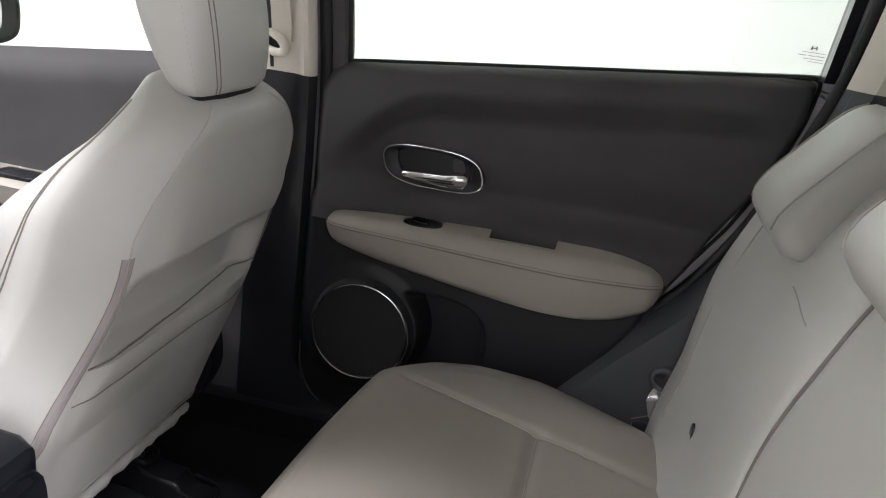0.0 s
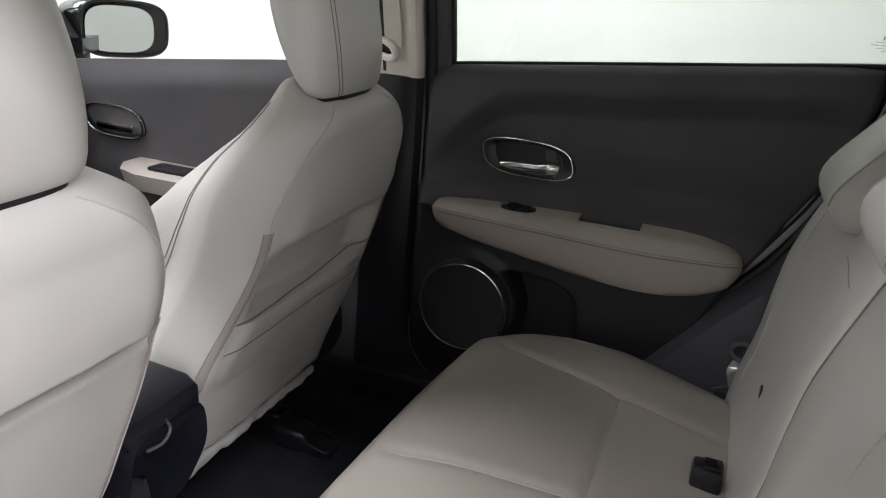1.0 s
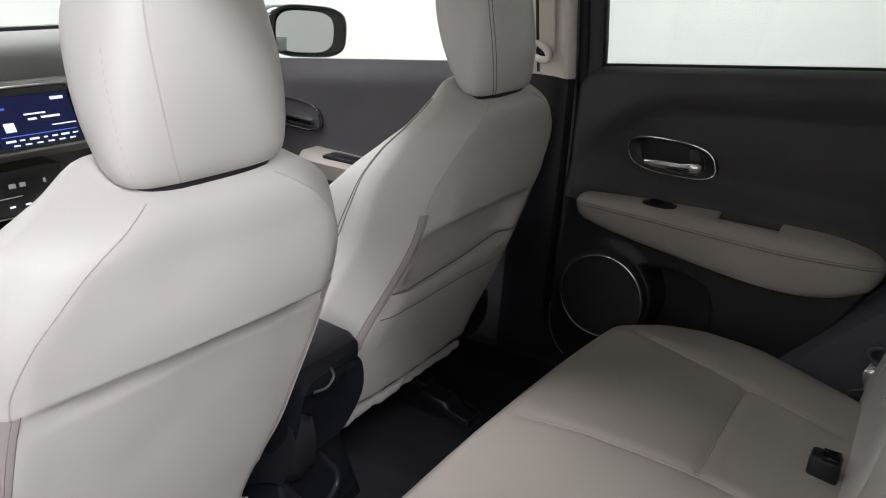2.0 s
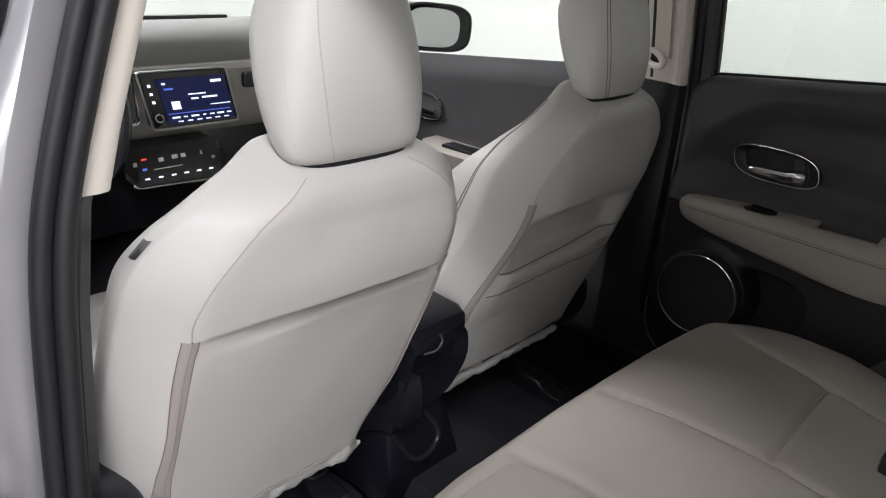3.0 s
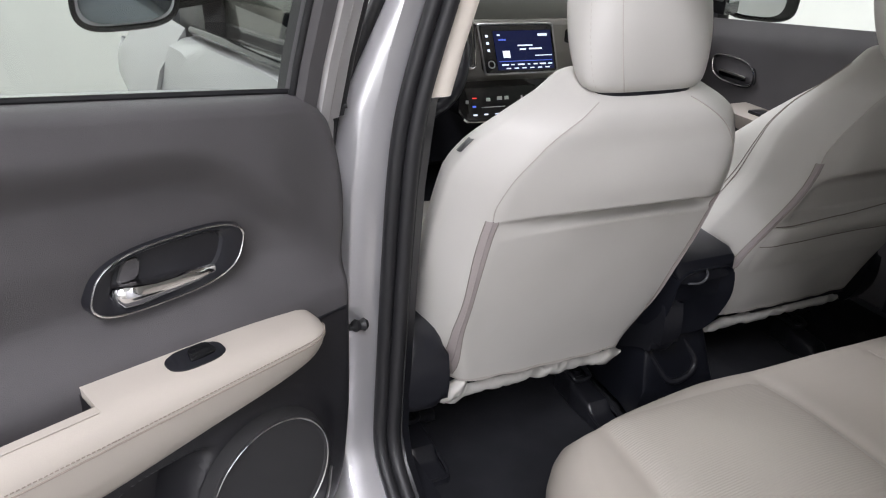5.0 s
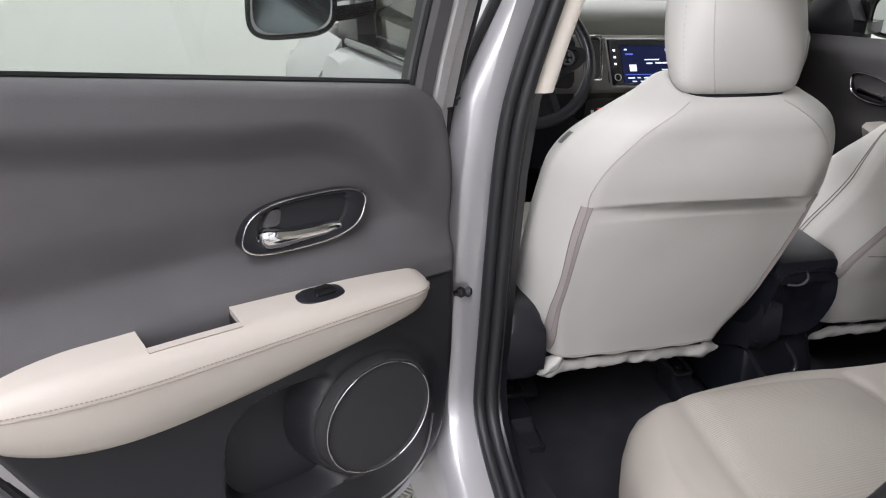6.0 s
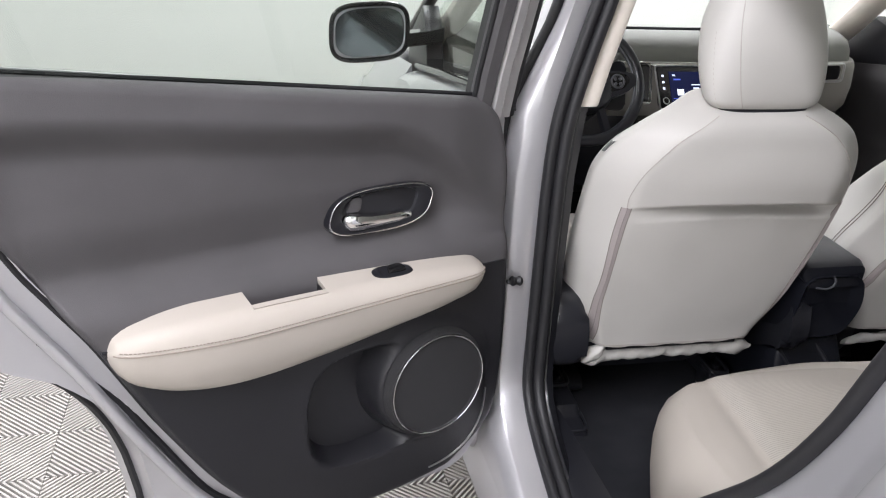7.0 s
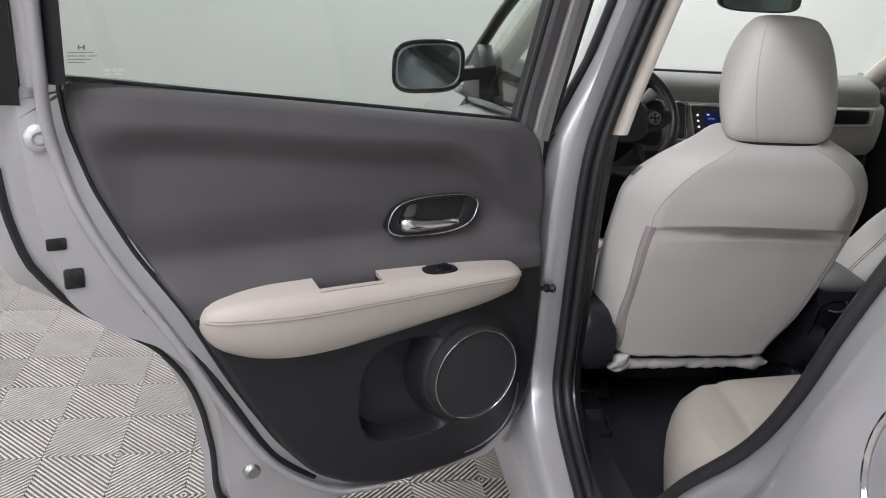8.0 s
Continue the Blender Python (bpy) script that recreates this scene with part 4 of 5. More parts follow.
    t = (abs(xr) - seam) / (hw - seam)
    bend = min(0.5 * (t + math.sqrt(t * t + 0.02)), 1.0)
    y = yr + hd * (0.30 * (1 - (1 - u ** 2.7) ** (1 / 2.7)) + 0.70 * bend)
    mid = 1 - step(0.10, 0.24, abs(xr))
    line = pleat + 0.010 * (1 - (xr / 0.2) ** 2)
    if pleat > 0.82:
        slack = step(-0.16, 0.03, xr) * step(0.232, 0.165, xr)
        mid = max(mid, slack)
        y -= 0.024 * mid * (0.5 + 0.5 * slack) * step(line - 0.004, line + 0.005, z) * step(line + 0.16, line + 0.03, z)
        y += (0.004 * mid + 0.020 * slack) * step(line - 0.034, line - 0.014, z) * step(line + 0.002, line - 0.006, z)
    else:
        mid = 1 - step(0.15, 0.215, abs(xr))
        y -= 0.018 * mid * step(line - 0.015, line + 0.03, z) * step(line + 0.17, line + 0.05, z)
        y += 0.032 * mid * step(0.716, 0.732, z) * step(line + 0.025, line - 0.03, z)
    return y


def front_seat(cx, dy, label, pleat, pocket, lean, head, wide=1.0):
    seat = thing("front_seat", cx, 0.30 + dy, 0.31, label, "car seat", "front seats")
    P = lambda name, bm, mat, lab="", parent=None, sharp=60: part(name, bm, mat, parent or seat, lab, None, sharp)
    low_z = 0.494 if pocket else 0.527
    zs = sorted({round(low_z + (1.067 - low_z) * k / 160, 4) for k in range(161)} | {1.0645, 1.0659})
    rings = []
    def ripple(x, z, s):
        """Slight slackness of the sewn cover."""
        return 0.0035 * noise.noise(Vector((x * 9 + cx * 5, z * 7, s * 2))) + 0.0012 * noise.noise(Vector((x * 30, z * 22, s * 3 + cx)))
    def skin(a, z):
        """A point of the cover at the angle a round the backrest."""
        hw, hd, yr, drift = seat_row(z, wide)
        c, s = math.cos(a), math.sin(a)
        x = math.copysign(abs(c) ** (2 / 2.7), c) * hw
        if s < 0:
            y = seat_rear(x, z, pleat, wide)
        else:
            y = yr + hd + hd * abs(s) ** (2 / 2.7) * (1.0 - 0.45 * (1 - step(0.12, 0.22, abs(x))) * step(0.55, 0.65, z) * step(1.02, 0.9, z)) + (0.03 + (0.11 if pocket else 0.0) * step(0.95, 0.76, z)) * step(0.2, 0.8, s) * step(0.12, 0.22, abs(x)) * step(1.0, 0.9, z)
        y += ripple(x, z, s)
        return (cx + x + drift * lean, y + dy, z)
    for z in zs:
        rings.append([skin(2 * math.pi * k / 80, z) for k in range(80)])
    back = P("backrest", loft(rings), LEATHER, "pale beige leather cover")
    def on(xr, z, o=0.0008):
        hw, hd, yr, drift = seat_row(z, wide)
        c = min(abs(xr) / hw, 0.9999) ** 1.35
        s = -math.sqrt(1 - c * c)
        return (cx + xr + lean * drift, seat_rear(xr, z, pleat, wide) + dy - o + ripple(xr, z, s), z)
    for sgn in (-1, 1):
        # zip tapes from the pleat down to the hem
        zr = [(0.856 - (0.353 if pocket else 0.32) * k / 14) for k in range(15)]
        xr = lambda z: sgn * (lerp_table(PASSENGER_CREASE, z)[0] + 0.003 if pocket else 0.206 + 0.016 * step(0.6, 0.85, z) - 0.018 * step(0.66, 0.53, z))
        tape = 0.006 if pocket else 0.0075
        rings = [[on(xr(z) - tape, z, 0.0008), on(xr(z) - 0.003, z, 0.0018), on(xr(z) + 0.003, z, 0.0018), on(xr(z) + tape, z, 0.0008)] for z in zr]
        P("zip_tape", loft(rings, closed=False), ZIPPER, "mauve grey zip", back)
        P("zip_teeth", tube([on(xr(z), z, 0.0018) for z in zr], 0.0014, 5), ZIPPER, "", back)
        for e in (-tape - 0.0005, tape + 0.0005):
            P("zip_edge", tube([on(xr(z) + e, z, 0.0006) for z in zr], 0.0007, 4), DEEPSEAM, "", back)
        # shoulder seam from the headrest to the zip
        path = smooth_path([(sgn * 0.085, 1.032, 0), (sgn * 0.115, 1.016, 0), (sgn * 0.160, 0.985, 0), (sgn * 0.205, 0.93, 0), (sgn * 0.222, 0.885, 0), (sgn * 0.222, 0.857, 0)], 6)
        P("shoulder_seam", tube([on(p.x, p.y, 0.0002) for p in path], 0.0010, 5), SEAM, "sewn seam", back)
    if pocket:
        for da in (0.0, 0.035):
            line = [skin(math.pi / 2 + (1.22 + da), 1.036 - 0.43 * k / 30) for k in range(31)]
            P("bolster_seam", tube(line, 0.0013, 5), DEEPSEAM, "sewn seam", back)
    # gathered hem below the cover
    rings = []
    for k in range(121):
        u = k / 120
        x = cx + lean * 0.038 - (0.27 if pocket else 0.19) + (0.41 if pocket else 0.38) * u
        r = (0.0115 if pocket else 0.0140) + 0.002 * noise.noise(Vector((u * 14, 1.7 + cx, 0))) + 0.0015 * noise.noise(Vector((u * 40, 3.7, cx))) + (0.0 if pocket else 0.006) * (step(0.14, 0.08, u) + step(0.86, 0.92, u)) - (0.004 if pocket else 0.013) * step(0.88, 1.0, abs(2 * u - 1))
        yy, zz = 0.050 + dy + 0.006 * noise.noise(Vector((u * 11, 9, 0))), low_z - 0.0325 - 0.005 * (step(0.12, 0.0, u) + step(0.88, 1.0, u)) + 0.004 * noise.noise(Vector((u * 18, 5, 2)))
        fold = lambda a: 1 + 0.05 * math.sin(u * 38 + 9 * noise.noise(Vector((u * 7, 2.0, cx)))) * math.sin(a) + 0.14 * noise.noise(Vector((u * 20 + 3 * math.sin(a), math.cos(a) * 1.5, cx * 7)))
        rings.append([(x + 0.008 * math.sin(a), yy + r * 0.85 * fold(a) * math.cos(a), zz + r * fold(a) * math.sin(a)) for a in (2 * math.pi * j / 18 for j in range(18))])
    for hu, hr in () if pocket else ((0.03, 0.018),):
        bx, by, bz = cx + lean * 0.038 - 0.19 + 0.38 * hu, 0.036 + dy, 0.507
        knot = [[(bx + hr * (1.5 * t + 0.25 * math.sin(a)), by + hr * e * 0.8 * math.cos(a) * (1 + 0.2 * math.sin(3 * a + 4 * t)), bz + hr * 0.5 * t + hr * e * math.sin(a) * (1 + 0.15 * math.sin(2 * a + 5 * t))) for a in (2 * math.pi * j / 18 for j in range(18))] for t, e in ((-0.85, 0.3), (-0.75, 0.75), (-0.4, 1.0), (0.0, 0.9), (0.3, 1.0), (0.6, 0.85), (0.8, 0.4))]
        P("hem_knot", loft(knot), LEATHER, "bunched corner of the cover", back)
    slot = [[(cx + lean * 0.038 + e, 0.052 + dy + f, low_z - 0.008 + g) for f, g in ((-0.010, 0.010), (0.014, 0.010), (0.014, -0.010), (-0.010, -0.010))] for e in (-0.15, -0.05, 0.05, 0.15)]
    P("hem_shade_strip", loft(slot), RUBBER, "black strip painted as the shaded gap below the cover", back)
    P("gathered_hem", loft(rings), LEATHER, "gathered loose cover hem", back)
    rings = [[on(-0.19 + 0.38 * k / 24, low_z + 0.001 + 0.002 * math.sin(k * 1.3), o) for o in (-0.002, 0.0035)] + [on(-0.19 + 0.38 * k / 24, low_z + 0.006, 0.003)] for k in range(25)]
    P("hem_edge", loft(rings), SEAM, "", back)
    if pocket:
        path = smooth_path([(-0.222, 0.712, 0), (-0.19, 0.713, 0), (-0.10, 0.716, 0), (0.0, 0.718, 0), (0.12, 0.721, 0), (0.215, 0.724, 0)], 6)
        ease = lambda x: step(0.226, 0.19, abs(x))
        rings = [[on(p.x, p.y + 0.004, -0.004), on(p.x, p.y + 0.002, 0.009 * ease(p.x)), on(p.x, p.y - 0.008, 0.011 * ease(p.x)), on(p.x, p.y - 0.034, 0.010 * ease(p.x)), on(p.x, p.y - 0.041, 0.005 * ease(p.x)), on(p.x, p.y - 0.048, 0.006 * ease(p.x)), on(p.x, p.y - 0.08, 0.004 * ease(p.x) - 0.001), on(p.x, p.y - 0.12, -0.002)] for p in path]
        P("map_pocket", loft(rings, closed=False), LEATHER, "map pocket with an open top edge", back)
        P("pocket_edge", tube([on(p.x, p.y + 0.004, 0.004 * ease(p.x)) for p in path], 0.0014, 5), DEEPSEAM, "dark tube painted as shade at the pocket edge", back)
        P("pocket_seam", tube([on(p.x, p.y - 0.041 - 0.006 * step(0.0, 0.2, p.x), 0.0058 * ease(p.x)) for p in path], 0.0010, 6), DEEPSEAM, "sewn seam below the pocket lip", back)
    # headrest
    HR = [(1.040, 0.080, 0.014, -0.022), (1.044, 0.097, 0.022, -0.020), (1.052, 0.107, 0.030, -0.018), (1.075, 0.115, 0.041, -0.011), (1.11, 0.118, 0.053, -0.001), (1.15, 0.115, 0.062, 0.010), (1.19, 0.107, 0.066, 0.020), (1.225, 0.095, 0.060, 0.023), (1.25, 0.083, 0.050, 0.024), (1.266, 0.070, 0.040, 0.026), (1.277, 0.053, 0.027, 0.028), (1.281, 0.030, 0.012, 0.030)]
    yc = -0.028 + dy
    hx = cx + head
    def head_at(a, z, grow=0.0):
        hw, hd, fw = lerp_table(HR, z)
        c, s = math.cos(a), math.sin(a)
        return (hx + math.copysign(abs(c) ** (2 / 2.8), c) * (hw + grow), yc + fw + math.copysign(abs(s) ** (2 / 2.8), s) * (hd + grow), z)
    zs = [1.040, 1.0415, 1.044, 1.048, 1.055, 1.065, 1.075, 1.085] + [1.10 + 0.135 * k / 14 for k in range(15)] + [1.242, 1.248, 1.254, 1.260, 1.265, 1.270, 1.274, 1.277, 1.2795, 1.281]
    rest = P("headrest", loft([[head_at(2 * math.pi * k / 56, z) for k in range(56)] for z in zs]), LEATHER, "pale beige leather headrest")
    for a0 in (0.645, 0.675) if pocket else (0.645,):
        P("headrest_seam", tube([head_at(-math.pi * (a0 + 0.6 * (z - 1.075)), z, -0.0001) for z in zs[2:-5]], 0.0012 if pocket else 0.0010, 5), DEEPSEAM if pocket else SEAM, "sewn seam", rest)
    stitch = bmesh.new()
    low = [head_at(-math.pi * (0.855 + 0.5 * (z - 1.075)), z, -0.0002) for z in (1.05 + 0.0042 * k for k in range(30))]
    for a, b in zip(low[::2], low[1::2]):
        tube([a, b], 0.0006, 4, bm=stitch)
    P("headrest_stitches", stitch, SEAM, "row of fine stitches", rest)
    P("headrest_gap", loft([[(hx + u, yc - 0.019 + v, z) for u, v in oval(0, 0, r, 0.021, 32, 2.8)] for z, r in ((1.020, 0.090), (1.0425, 0.090))]), BLACK, "black disc painted as the shaded gap below the headrest", rest)
    # cushion, with its base
    rings = []
    for z, hw, y0, y1 in ((0.43, 0.20, 0.22, 0.56), (0.46, 0.25, 0.16, 0.62), (0.54, 0.272, 0.10, 0.64), (0.585, 0.268, 0.10, 0.635), (0.605, 0.24, 0.12, 0.61), (0.61, 0.15, 0.2, 0.5)):
        rings.append([(cx + u, v + dy, z) for u, v in oval(0, (y0 + y1) / 2, hw, (y1 - y0) / 2, 48, 5)])
    P("cushion", loft(rings), LEATHER, "pale beige leather cushion")
    P("seat_base", loft([[(cx + u, v + dy, z) for u, v in oval(0, 0.42, hw, 0.20, 32, 5)] for z, hw in ((0.36, 0.19), (0.44, 0.20))]), BLACK, "black seat base")
    for sgn in (-1, 1):
        side = rounded([(0.06, 0.485), (0.008, 0.495), (0.002, 0.56), (0.025, 0.63), (0.09, 0.665), (0.26, 0.57), (0.36, 0.46), (0.32, 0.43), (0.12, 0.45)], 0.035)
        if pocket:
            side = rounded([(0.09, 0.41), (0.06, 0.47), (0.07, 0.56), (0.12, 0.60), (0.26, 0.55), (0.36, 0.46), (0.32, 0.40), (0.12, 0.385)], 0.04)
        cover = P("recliner_cover", prism(side, lambda u, v, d: (cx + sgn * (0.245 + d) + lean * 0.03, u + dy, v), -0.032 if sgn < 0 and not pocket else 0.0, 0.046, 0.024, 4), BLACK, "black plastic side cover")
        rail = prism(rounded([(0.19, 0.315), (0.18, 0.335), (0.22, 0.355), (0.55, 0.355), (0.58, 0.34), (0.55, 0.315)], 0.01), lambda u, v, d: (cx + sgn * 0.19 + d, u + dy, v), -0.028, 0.028, 0.006)
        P("seat_rail", rail, BLACK, "black seat rail")
    # side label on the outer bolster
    if not pocket:
        tag = [[tuple(Vector(skin(math.pi + q, z)) + Vector((-o, -o * 0.6, 0))) for q, z in ((-0.16, 0.950), (-0.08, 0.950), (-0.02, 0.952), (-0.02, 0.972), (-0.08, 0.970), (-0.16, 0.970))] for o in (-0.001, 0.002)]
        P("fabric_tag", loft(tag), BLACK, "small black sewn tag", back)
    return seat


front_seat(-0.385, 0.0, "pale beige leather driver's seat with zipped back cover", 0.854, False, -1, 0.008, 0.96)
front_seat(0.37, 0.05, "pale beige leather passenger seat with map pocket", 0.808, True, -1.2, -0.012)

# ---- rear seat ----
rear_seat = thing("rear_seat", 0, -0.5, 0.34, "pale beige leather rear bench with ribbed cloth inserts", "car seat")
R = lambda name, bm, mat, lab="", parent=None, sharp=60: part(name, bm, mat, parent or rear_seat, lab, None, sharp)
PLAN = [(-0.56, -0.212), (-0.30, -0.174), (0.0, -0.170), (0.30, -0.182), (0.54, -0.208), (0.625, -0.29), (0.655, -0.38), (0.645, -0.50), (0.585, -0.62), (0.52, -0.72), (0.3, -0.78), (-0.3, -0.78), (-0.52, -0.72), (-0.59, -0.62), (-0.64, -0.50), (-0.645, -0.38), (-0.615, -0.275)]
plan = even_loop(PLAN, 260)


def cushion_top(x, y):
    z = 0.600
    z += 0.010 * math.exp(-((abs(x) - 0.30) / 0.13) ** 2) * step(-0.74, -0.60, y) * step(-0.24, -0.34, y)
    z += 0.012 * math.exp(-((x - 0.02) / 0.10) ** 2) * step(-0.235, -0.36, y)
    z -= (0.020 if x > 0 else 0.012) * step(0.47, 0.63, abs(x))
    z += 0.010 * step(-0.10, -0.34, x) * step(-0.60, -0.40, y)
    z -= 0.003 * step(-0.28, -0.21, y)
    z -= 0.010 * step(-0.50, -0.72, y)
    z += 0.010 * math.exp(-(abs((x - 0.24) / 0.145) ** 3 + abs((y + 0.37) / 0.125) ** 3))
    z += 0.008 * math.exp(-(abs((x + 0.36) / 0.16) ** 3 + abs((y + 0.37) / 0.13) ** 3))
    z -= 0.007 * math.exp(-abs((y + 0.512) / 0.009) ** 1.5) * (step(0.43, 0.40, x) * step(0.08, 0.10, x) + step(-0.19, -0.22, x) * step(-0.50, -0.46, x))
    z -= 0.007 * math.exp(-abs((x - 0.083 + 0.12 * max(0, -0.50 - y)) / 0.009) ** 1.5) * step(-0.19, -0.26, y)
    z -= 0.006 * math.exp(-abs((x + 0.185) / 0.012) ** 1.5) * step(-0.19, -0.26, y)
    edge = lerp_table([(-0.68, 0.355), (-0.62, 0.368), (-0.51, 0.404), (-0.29, 0.497), (-0.24, 0.52)], y)[0]
    z -= 0.006 * math.exp(-abs((x - edge) / 0.009) ** 1.5) * step(-0.23, -0.30, y)
    z -= 0.005 * math.exp(-abs((x + 0.528 - 0.10 * (y + 0.36)) / 0.012) ** 1.5) * step(-0.20, -0.26, y)
    return z


def inset(loop, d):
    n = len(loop)
    out = []
    for i, p in enumerate(loop):
        tang = (loop[(i + 1) % n] - loop[i - 1]).normalized()
        nrm = Vector((-tang.y, tang.x))
        if nrm.dot(Vector((0, -0.5)) - p) < 0:
            nrm = -nrm
        out.append(p + nrm * d)
    return out


rings = []
for z, d in ((0.35, 0.03), (0.40, 0.012), (0.46, 0.003), (0.51, 0.0), (0.542, 0.003), (0.564, 0.010), (0.578, 0.020)):
    rings.append([(p.x, p.y, z) for p in inset(plan, d)])
base = inset(plan, 0.036)
mid = Vector((0, -0.5))
for k in range(90):
    s = 1 - 0.98 * k / 89
    ring = []
    for p in base:
        q = mid + (p - mid) * s
        ring.append((q.x, q.y, cushion_top(q.x, q.y) - 0.004 * max(0, 1 - k / 4)))
    rings.append(ring)
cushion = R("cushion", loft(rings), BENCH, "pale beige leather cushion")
for x0, x1 in ((-0.512, -0.20),):
    rings = []
    for k in range(31):
        y = -0.242 - 0.262 * k / 30
        lo, hi = x0 + 0.10 * (y + 0.25), x1
        rings.append([(lo + (hi - lo) * i / 16, y, cushion_top(lo + (hi - lo) * i / 16, y) + 0.0024 * min(1, i, 16 - i, k, 30 - k)) for i in range(17)])
    R("cloth_insert", loft(rings, closed=False), FABRIC, "ribbed beige cloth insert", cushion)
seams = [[(0.083, -0.235), (0.083, -0.30), (0.083, -0.42), (0.083, -0.512), (0.07, -0.60)], [(0.088, -0.512), (0.20, -0.512), (0.30, -0.512), (0.400, -0.512)], [(0.50, -0.285), (0.478, -0.335), (0.435, -0.437), (0.404, -0.51), (0.368, -0.62)],
         [(-0.20, -0.512), (-0.30, -0.512), (-0.49, -0.512)]]
for line in seams:
    R("cushion_seam", tube([(p.x, p.y, cushion_top(p.x, p.y) + 0.0012) for p in smooth_path([(a, b, 0) for a, b in line], 8)], 0.0011, 5), SEAM, "sewn seam", cushion)
line = smooth_path([(-0.575, -0.255, 0.566), (-0.606, -0.315, 0.572), (-0.617, -0.40, 0.574), (-0.606, -0.50, 0.572), (-0.57, -0.60, 0.568)], 8)
R("piping", tube(line, lambda t: 0.0005 + 0.002 * math.sin(math.pi * t) ** 0.5, 6), BENCH, "sewn piping", cushion)

BACK = [(0.50, 1.00, -0.678), (0.60, 1.00, -0.690), (0.70, 0.99, -0.710), (0.78, 1.01, -0.720), (0.85, 1.03, -0.732), (0.93, 1.0, -0.758), (1.00, 0.95, -0.785), (1.05, 0.86, -0.812), (1.075, 0.75, -0.83), (1.085, 0.6, -0.85)]


def rear_back(cx, hw, lab):
    zs = [0.50 + 0.585 * k / 40 for k in range(41)]
    rings = []
    for z in zs:
        w, yf = lerp_table(BACK, z)
        ring = []
        half = [(hw * math.sin((i / 30 - 1) * math.pi / 2), 0.085 * max(1 - abs(math.sin((i / 30 - 1) * math.pi / 2)) ** 16, 0.0) ** (1 / 16)) for i in range(61)]
        for u, v in half + [(p, -q) for p, q in half[-2:0:-1]]:
            if u * cx > 0:
                u *= w
            y = yf - 0.085 + v
            if v > 0:
                y -= 0.010 * math.exp(-(u / (hw * 0.55)) ** 4) * step(0.55, 0.7, z)
            ring.append((cx + u, y, z))
        rings.append(ring)
    return R("backrest_section", loft(rings), LEATHER, lab)


def back_front(cx, hw, u, z):
    w, yf = lerp_table(BACK, z)
    q = min(abs(u) / (hw * w if u * cx > 0 else hw), 0.999)
    return yf - 0.085 + 0.085 * (1 - q ** 16) ** (1 / 16) - 0.010 * math.exp(-(u / (hw * 0.55)) ** 4) * step(0.55, 0.7, z)


for cx, hw in ((0.349, 0.271), (-0.271, 0.346)):
    sec = rear_back(cx, hw, "pale beige leather backrest section")
    for off in ((0.165,) if cx > 0 else (-0.20, 0.10)):
        pts = [(cx + off * (1 + 0.1 * (z - 0.6)), back_front(cx, hw, off, z) + 0.0006, z) for z in (0.62, 0.7, 0.8, 0.9, 0.98, 1.03)]
        R("back_seam", tube(smooth_path(pts, 4), 0.0010, 5), SEAM, "sewn seam", sec)
R("cross_seam", tube([(0.150 + 0.13 * k / 10, back_front(0.349, 0.271, 0.150 + 0.13 * k / 10 - 0.349, 0.943) + 0.0003, 0.943) for k in range(11)], 0.0010, 5), SEAM, "sewn seam")


R("section_gap", tube([(0.076, lerp_table(BACK, z)[1] - 0.010, z) for z in (0.60 + 0.44 * k / 24 for k in range(25))], 0.004, 6), DEEPSEAM, "dark tube painted as shade between the backrest sections")


def rear_headrest(cx, hw, yc, zc, tall, lab):
    hr = thing("rear_headrest", cx, yc, zc - tall / 2, lab, "headrest", "rear headrests")
    tip = pose(cx, yc, zc, 33, 0, 0)
    rings = []
    n = 22
    for k in range(n + 1):
        t = k / n
        e = max(1 - abs(2 * t - 1) ** 5, 0.0) ** 0.5
        e = max(e, 0.12)
        thick = (0.044 + 0.010 * (1 - t)) * e
        rings.append([(u, v + 0.012 * (1 - t), tall * (t - 0.5)) for u, v in oval(0, 0, hw * (0.80 + 0.20 * e) * (0.94 + 0.06 * (1 - t)), thick, 48, 3.0)])
    part("pad", loft(rings), LEATHER, hr, "pale beige leather pad", tip, 60)
    for s in (-1, 1):
        line = [(s * hw * 0.80 * (0.80 + 0.20 * max(1 - abs(2 * t - 1) ** 5, 0.0) ** 0.5), 0.012 * (1 - t) + 0.80 * (0.044 + 0.010 * (1 - t)) * max(1 - abs(2 * t - 1) ** 5, 0.0) ** 0.5 + 0.001, tall * (t - 0.5)) for t in (0.06 + 0.88 * k / 12 for k in range(13))]
        part("pad_seam", tube(line, 0.0015, 5), SEAM, hr, "sewn seam", tip)


rear_headrest(0.415, 0.122, -0.826, 1.052, 0.215, "pale beige leather rear headrest, low over the backrest")
rear_headrest(-0.095, 0.108, -0.806, 1.112, 0.18, "pale beige leather centre headrest, folded low")
rear_headrest(-0.42, 0.132, -0.820, 1.075, 0.20, "pale beige leather rear headrest, low over the backrest")

R("anchor_hole", loft([[(0.36 + 0.011 * r * math.cos(a), back_front(0.349, 0.271, 0.011, 0.685) + d, 0.685 + 0.016 * r * math.sin(a)) for a in (2 * math.pi * k / 16 for k in range(16))] for r, d in ((1.0, -0.002), (0.9, 0.0015), (0.3, 0.001))]), BLACK, "small black anchor slot")

# seat belts
belt = thing("rear_seat_belt", 0.625, -0.70, 0.50, "dark webbing belt with a bright metal tongue beside the seat", "seat belt")
